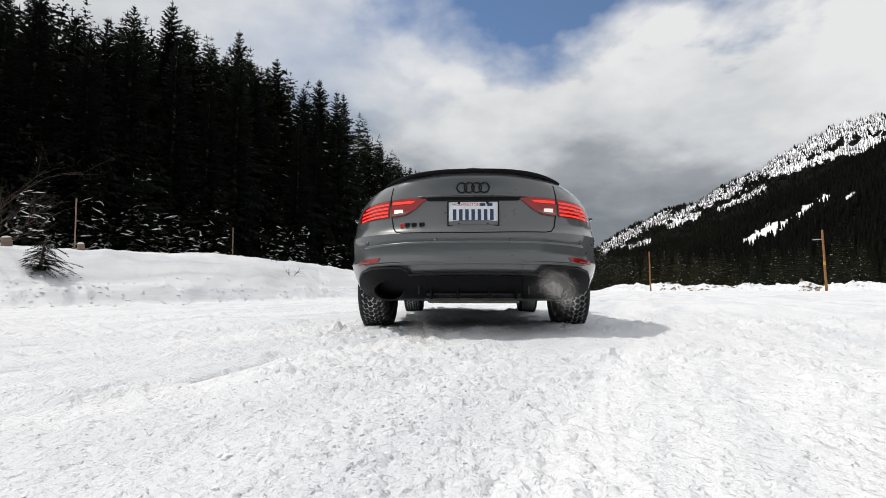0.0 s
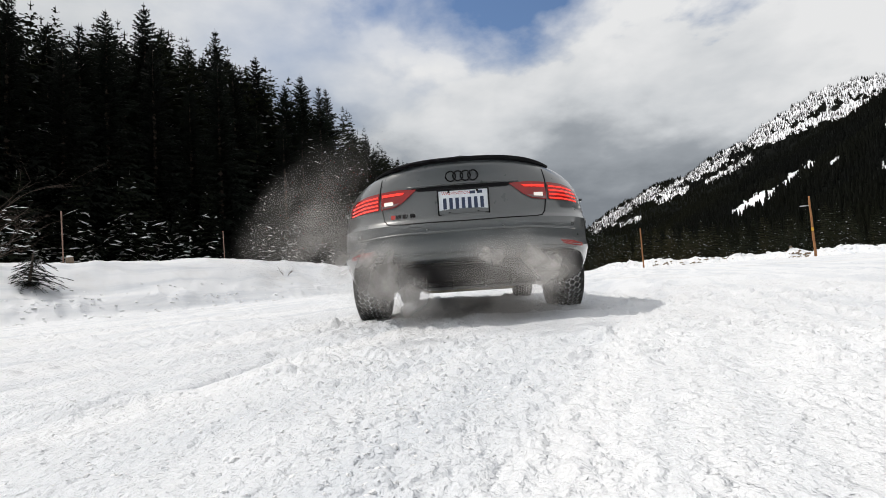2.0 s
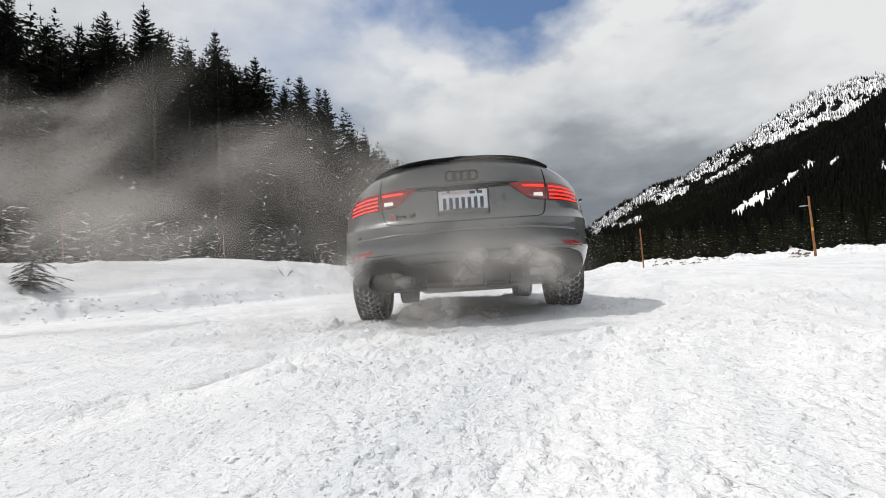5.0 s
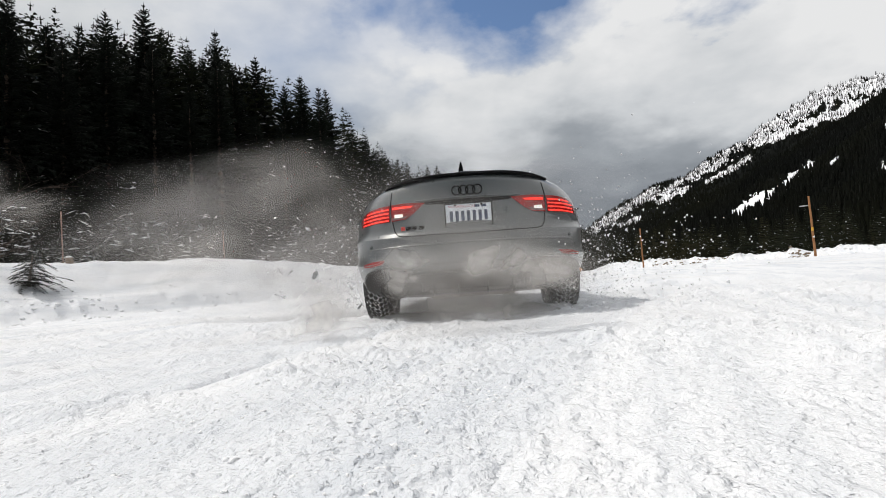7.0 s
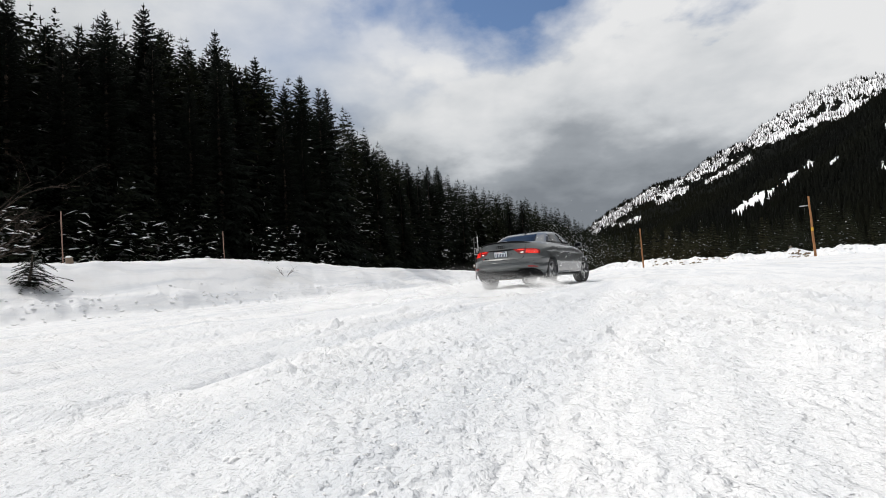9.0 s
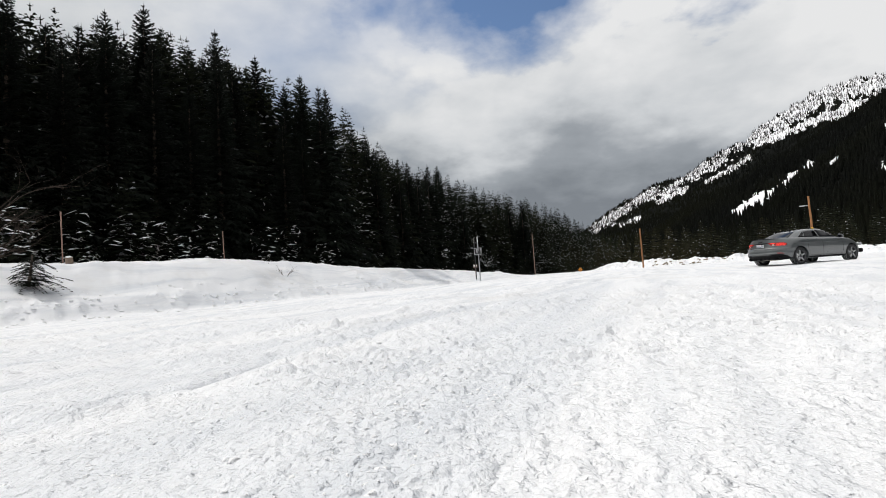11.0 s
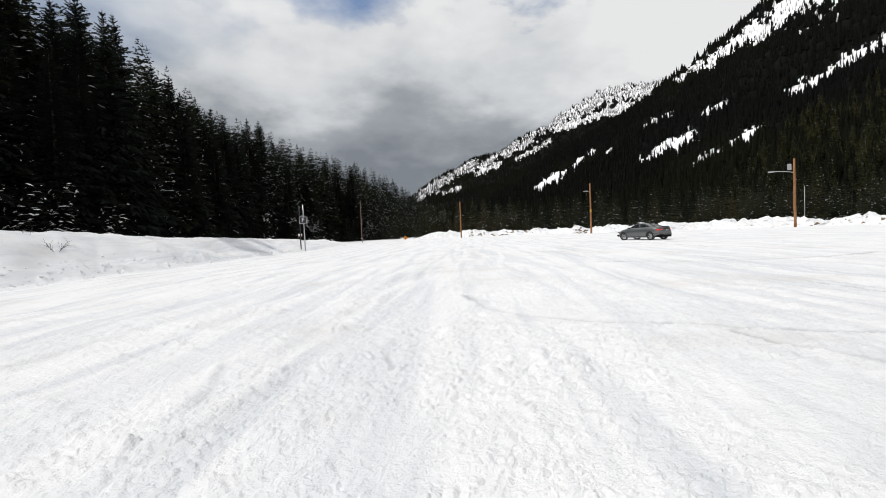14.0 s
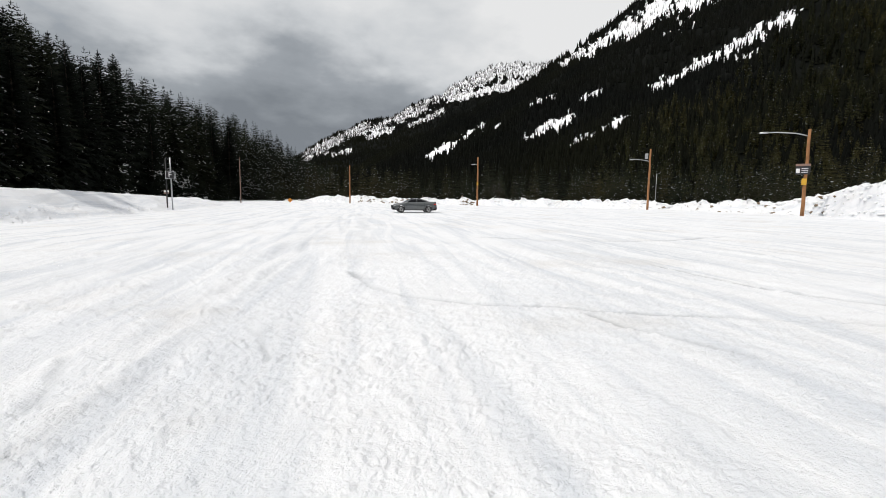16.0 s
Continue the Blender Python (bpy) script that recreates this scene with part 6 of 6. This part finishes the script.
def build_dust():
    rnd = random.Random(15)
    meshes = puff_set("snow_dust", DUST, 52)
    i = 0
    for tb, count in ((6.85, 2), (6.95, 2), (7.05, 2), (7.15, 3), (7.25, 3), (7.35, 3), (7.45, 3), (7.55, 4), (7.65, 4), (7.75, 3), (7.85, 3), (7.95, 2), (8.1, 2), (8.2, 2), (8.4, 2), (8.6, 3), (8.8, 3), (9.0, 3), (9.2, 2), (9.6, 2), (10.2, 2), (11.0, 2), (11.4, 2), (12.0, 2), (13.1, 2)):
        for k in range(count):
            cx, cy, a = car_at(tb)
            side = rnd.choice((-1, 1))
            near = tb < 8.3
            vx = side * rnd.uniform(0.3, 2.6) * (1 if near else 0.25)
            vy = -rnd.uniform(0.2, 4.2) * (1 if near else 0.1)
            r = rnd.uniform(0.6, 1.4) if near else rnd.uniform(0.35, 0.6)
            if tb < 7.1:
                r *= 0.7
            if near and tb > 7.4 and k % 2:      # the wake right behind the car
                vx, vy = vx * 0.25, vy * 0.3
            x0, y0 = cx + side * 0.8, cy - 0.4
            life = rnd.uniform(0.45, 0.85) if near else rnd.uniform(0.35, 0.6)
            up = rnd.uniform(-0.02, 0.36) if near else 0.12
            path = [(tb - 0.4, (x0, y0, -r - 0.9)), (tb - 0.1, (x0, y0, -r - 0.2)), (tb + 0.12, (x0 + vx * 0.12, y0 + vy * 0.12, -0.25 * r)), (tb + 0.3 * life + 0.1, (x0 + vx * 0.5 * life, y0 + vy * 0.5 * life, up)),
                    (tb + life, (x0 + vx * life - 0.3 * life, y0 + vy * life, up * 0.8)), (tb + life + 0.4, (x0 + vx * 1.3 * life - 0.5, y0 + vy * 1.2 * life, -r - 0.25)), (tb + life + 2.0, (x0, y0, -r - 1.0))]
            ob = tagged(new("snow_dust", meshes[i % 3]), "white cloud of powder snow thrown by the wheels", "snow dust", group="powder snow")
            ob.scale = (r * 2.1, r * 1.1, r * 0.95)
            movers.append(moving(ob, path, rnd.uniform(-0.3, 0.3), rnd.uniform(-0.3, 0.3)))
            i += 1


def build_burst():
    """The wide grey haze that hangs before the woods after the launch and drifts off with the wind."""
    rnd = random.Random(41)
    meshes = puff_set("burst_haze", BURST, 35)
    for k in range(15):
        tb = 6.62 + 0.85 * k / 14
        cx, cy, a = car_at(tb)
        r = rnd.uniform(2.2, 3.6)
        wide = rnd.uniform(0.6, 5.8) * (1 if k % 6 else -0.7)
        lift, wind, deep = rnd.uniform(0.9, 3.0), rnd.uniform(0.5, 1.4), rnd.uniform(-0.4, 3.5)
        x0, y0 = cx - 0.6, cy + 0.3
        path = [(tb - 0.3, (x0, y0, -r - 1.0)), (tb, (x0, y0, -r - 0.1)), (tb + 0.22, (x0 - 0.45 * wide, y0 + 0.4 * deep, 0.15 * lift)), (tb + 0.45, (x0 - 0.8 * wide, y0 + 0.7 * deep, 0.8 * lift)), (tb + 0.8, (x0 - wide, y0 + deep, lift)),
                (tb + 1.05, (x0 - wide - 3.0 * wind, y0 + deep + 0.6, lift * 0.9)), (tb + 1.4, (x0 - wide - 11 * wind, y0 + deep + 1.5, lift * 0.4)), (tb + 1.8, (x0 - wide - 26, y0 + deep + 1.5, -1.5)), (tb + 2.8, (x0 - wide - 30, y0 + deep, -r - 1.0))]
        ob = tagged(new("burst_haze", meshes[k % 3]), "wide thin grey haze of steam and powder snow", "haze", group="launch haze")
        ob.scale = (r * 1.25, r, r * 0.85)
        movers.append(moving(ob, path, rnd.uniform(-0.2, 0.2), rnd.uniform(-0.5, 0.5)))


def chunk_mesh(seed):
    rnd = random.Random(seed)
    bm = bmesh.new()
    bmesh.ops.create_icosphere(bm, subdivisions=2, radius=1)
    sx, sy, sz = rnd.uniform(0.8, 1.4), rnd.uniform(0.5, 0.9), rnd.uniform(0.35, 0.7)
    for v in bm.verts:
        k = 1 + 0.5 * noise.noise(v.co * 1.6 + Vector((seed * 3.1, 0, 0)))
        v.co = Vector((v.co.x * sx * k, v.co.y * sy * k, v.co.z * sz * k))
    me = bpy.data.meshes.new("snow_chunk")
    bm.to_mesh(me)
    bm.free()
    me.materials.append(LOOSE_SNOW)
    return me


def spray_mesh(seed, count):
    """Loose grains that fly together."""
    rnd = random.Random(seed)
    verts, faces = [], []
    for k in range(count):
        c = Vector((rnd.gauss(0, 0.45), rnd.gauss(0, 0.35), rnd.gauss(0, 0.30)))
        s = rnd.uniform(0.003, 0.009) * (1.8 if rnd.random() < 0.08 else 1)
        b = len(verts)
        for d in ((1, 0, -0.5), (-0.6, 0.8, -0.5), (-0.6, -0.8, -0.5), (0, 0, 1)):
            verts.append(tuple(c + Vector(d) * s * rnd.uniform(0.7, 1.5)))
        faces += [(b, b + 1, b + 3), (b + 1, b + 2, b + 3), (b + 2, b, b + 3), (b, b + 2, b + 1)]
    me = bpy.data.meshes.new("snow_spray")
    me.from_pydata(verts, [], faces)
    me.materials.append(LOOSE_SNOW)
    return me


def throw(p0, v, tb, sink):
    """A ballistic path out of the snow and back into it."""
    flight = (v[2] + math.sqrt(v[2] ** 2 + 2 * 9.8 * (p0[2] + 0.1))) / 9.8
    path = [(tb - 0.5, (p0[0], p0[1], -sink)), (tb - 0.03, (p0[0], p0[1], -sink))]
    n = 7
    for k in range(n + 1):
        t = flight * k / n
        path.append((tb + t, (p0[0] + v[0] * t, p0[1] + v[1] * t, p0[2] + v[2] * t - 4.9 * t * t)))
    last = path[-1]
    path.append((last[0] + 0.15, (last[1][0], last[1][1], -sink)))
    return path


def build_thrown_snow():
    rnd = random.Random(23)
    chunks = [chunk_mesh(k) for k in range(6)]
    sprays = [spray_mesh(k, 420) for k in range(4)]
    for k in range(240):
        tb = rnd.triangular(6.85, 8.15, 7.3)
        cx, cy, a = car_at(tb)
        side = -1 if rnd.random() < 0.45 else 1
        v = (side * rnd.uniform(1.0, 5.2), rnd.uniform(-2.6, 0.6), rnd.uniform(2.0, 5.6))
        if rnd.random() < 0.15:
            v = (v[0] * 0.4, rnd.uniform(-4.5, -3), v[2])
        p0 = (cx + side * rnd.uniform(0.75, 1.0), cy - 0.3 + rnd.choice((0, 0, 2.4)), 0.12)
        ob = tagged(new("snow_chunk", chunks[k % 6]), "small lump of packed snow thrown by the wheels", "snow chunk", group="thrown snow lumps")
        s = rnd.uniform(0.010, 0.028) if rnd.random() < 0.75 else rnd.uniform(0.028, 0.05)
        ob.scale = (s, s, s)
        movers.append(moving(ob, throw(p0, v, tb, 0.2), rnd.uniform(-5, 5), rnd.uniform(0, 3)))
    for k in range(40):
        tb = 6.9 + 1.5 * k / 40 + rnd.uniform(-0.05, 0.05)
        cx, cy, a = car_at(tb)
        side = -1 if k % 2 else 1
        v = (side * rnd.uniform(1.2, 4.4), rnd.uniform(-1.8, 0.4), rnd.uniform(2.0, 4.3))
        p0 = (cx + side * 0.9, cy - 0.3 + rnd.choice((0, 2.4)), 0.05)
        ob = tagged(new("snow_spray", sprays[k % 4]), "burst of fine snow grains thrown by the wheels", "snow spray", group="thrown snow grains", kind="stuff")
        movers.append(moving(ob, throw(p0, v, tb, 1.9), 0.8, rnd.uniform(0, 3)))


build_steam()
build_dust()
build_burst()
build_thrown_snow()


def motions():
    rows = []
    for t, x, y, a in CAR_ROWS:
        z = 0.0 if t < 7.1 else car_ground(x, y) - 0.01
        squat = float(np.interp(t, [6.7, 7.0, 8.0, 9.0], [0, 1, 1, 0]))
        rows.append((t, pose(x, y, z - 0.02 * squat, 2.0 * squat, 0, -a)))
    walk(car, rows)
    # wheels: they spin up on the launch, then roll
    steps = [0.0, 6.6] + [6.65 + 0.05 * i for i in range(188)]
    for k, wheel in enumerate(wheels):
        x, y, z = wheel.matrix_basis.translation
        turn, rows, last = 0.0, [], None
        for t in steps:
            cx, cy, a = car_at(t)
            if last is not None and t > 6.61:
                roll = math.hypot(cx - last[0], cy - last[1]) / 0.322
                slip = 1.0 * max(0.0, 1 - abs(t - 7.5) / 0.9)
                turn += min(roll + slip, 1.45)
            steer = 0.0 if k < 2 else max(-28.0, min(28.0, (car_at(min(t + 0.4, 16))[2] - a) * 1.1))
            rows.append((min(t, 16.0), Matrix.Translation((x, y, z)) @ Matrix.Rotation(-radians(steer), 4, "Z") @ Matrix.Rotation(-turn, 4, "X")))
            last = (cx, cy)
        walk(wheel, rows)
    for ob, rows in movers:
        walk(ob, rows)


motions()
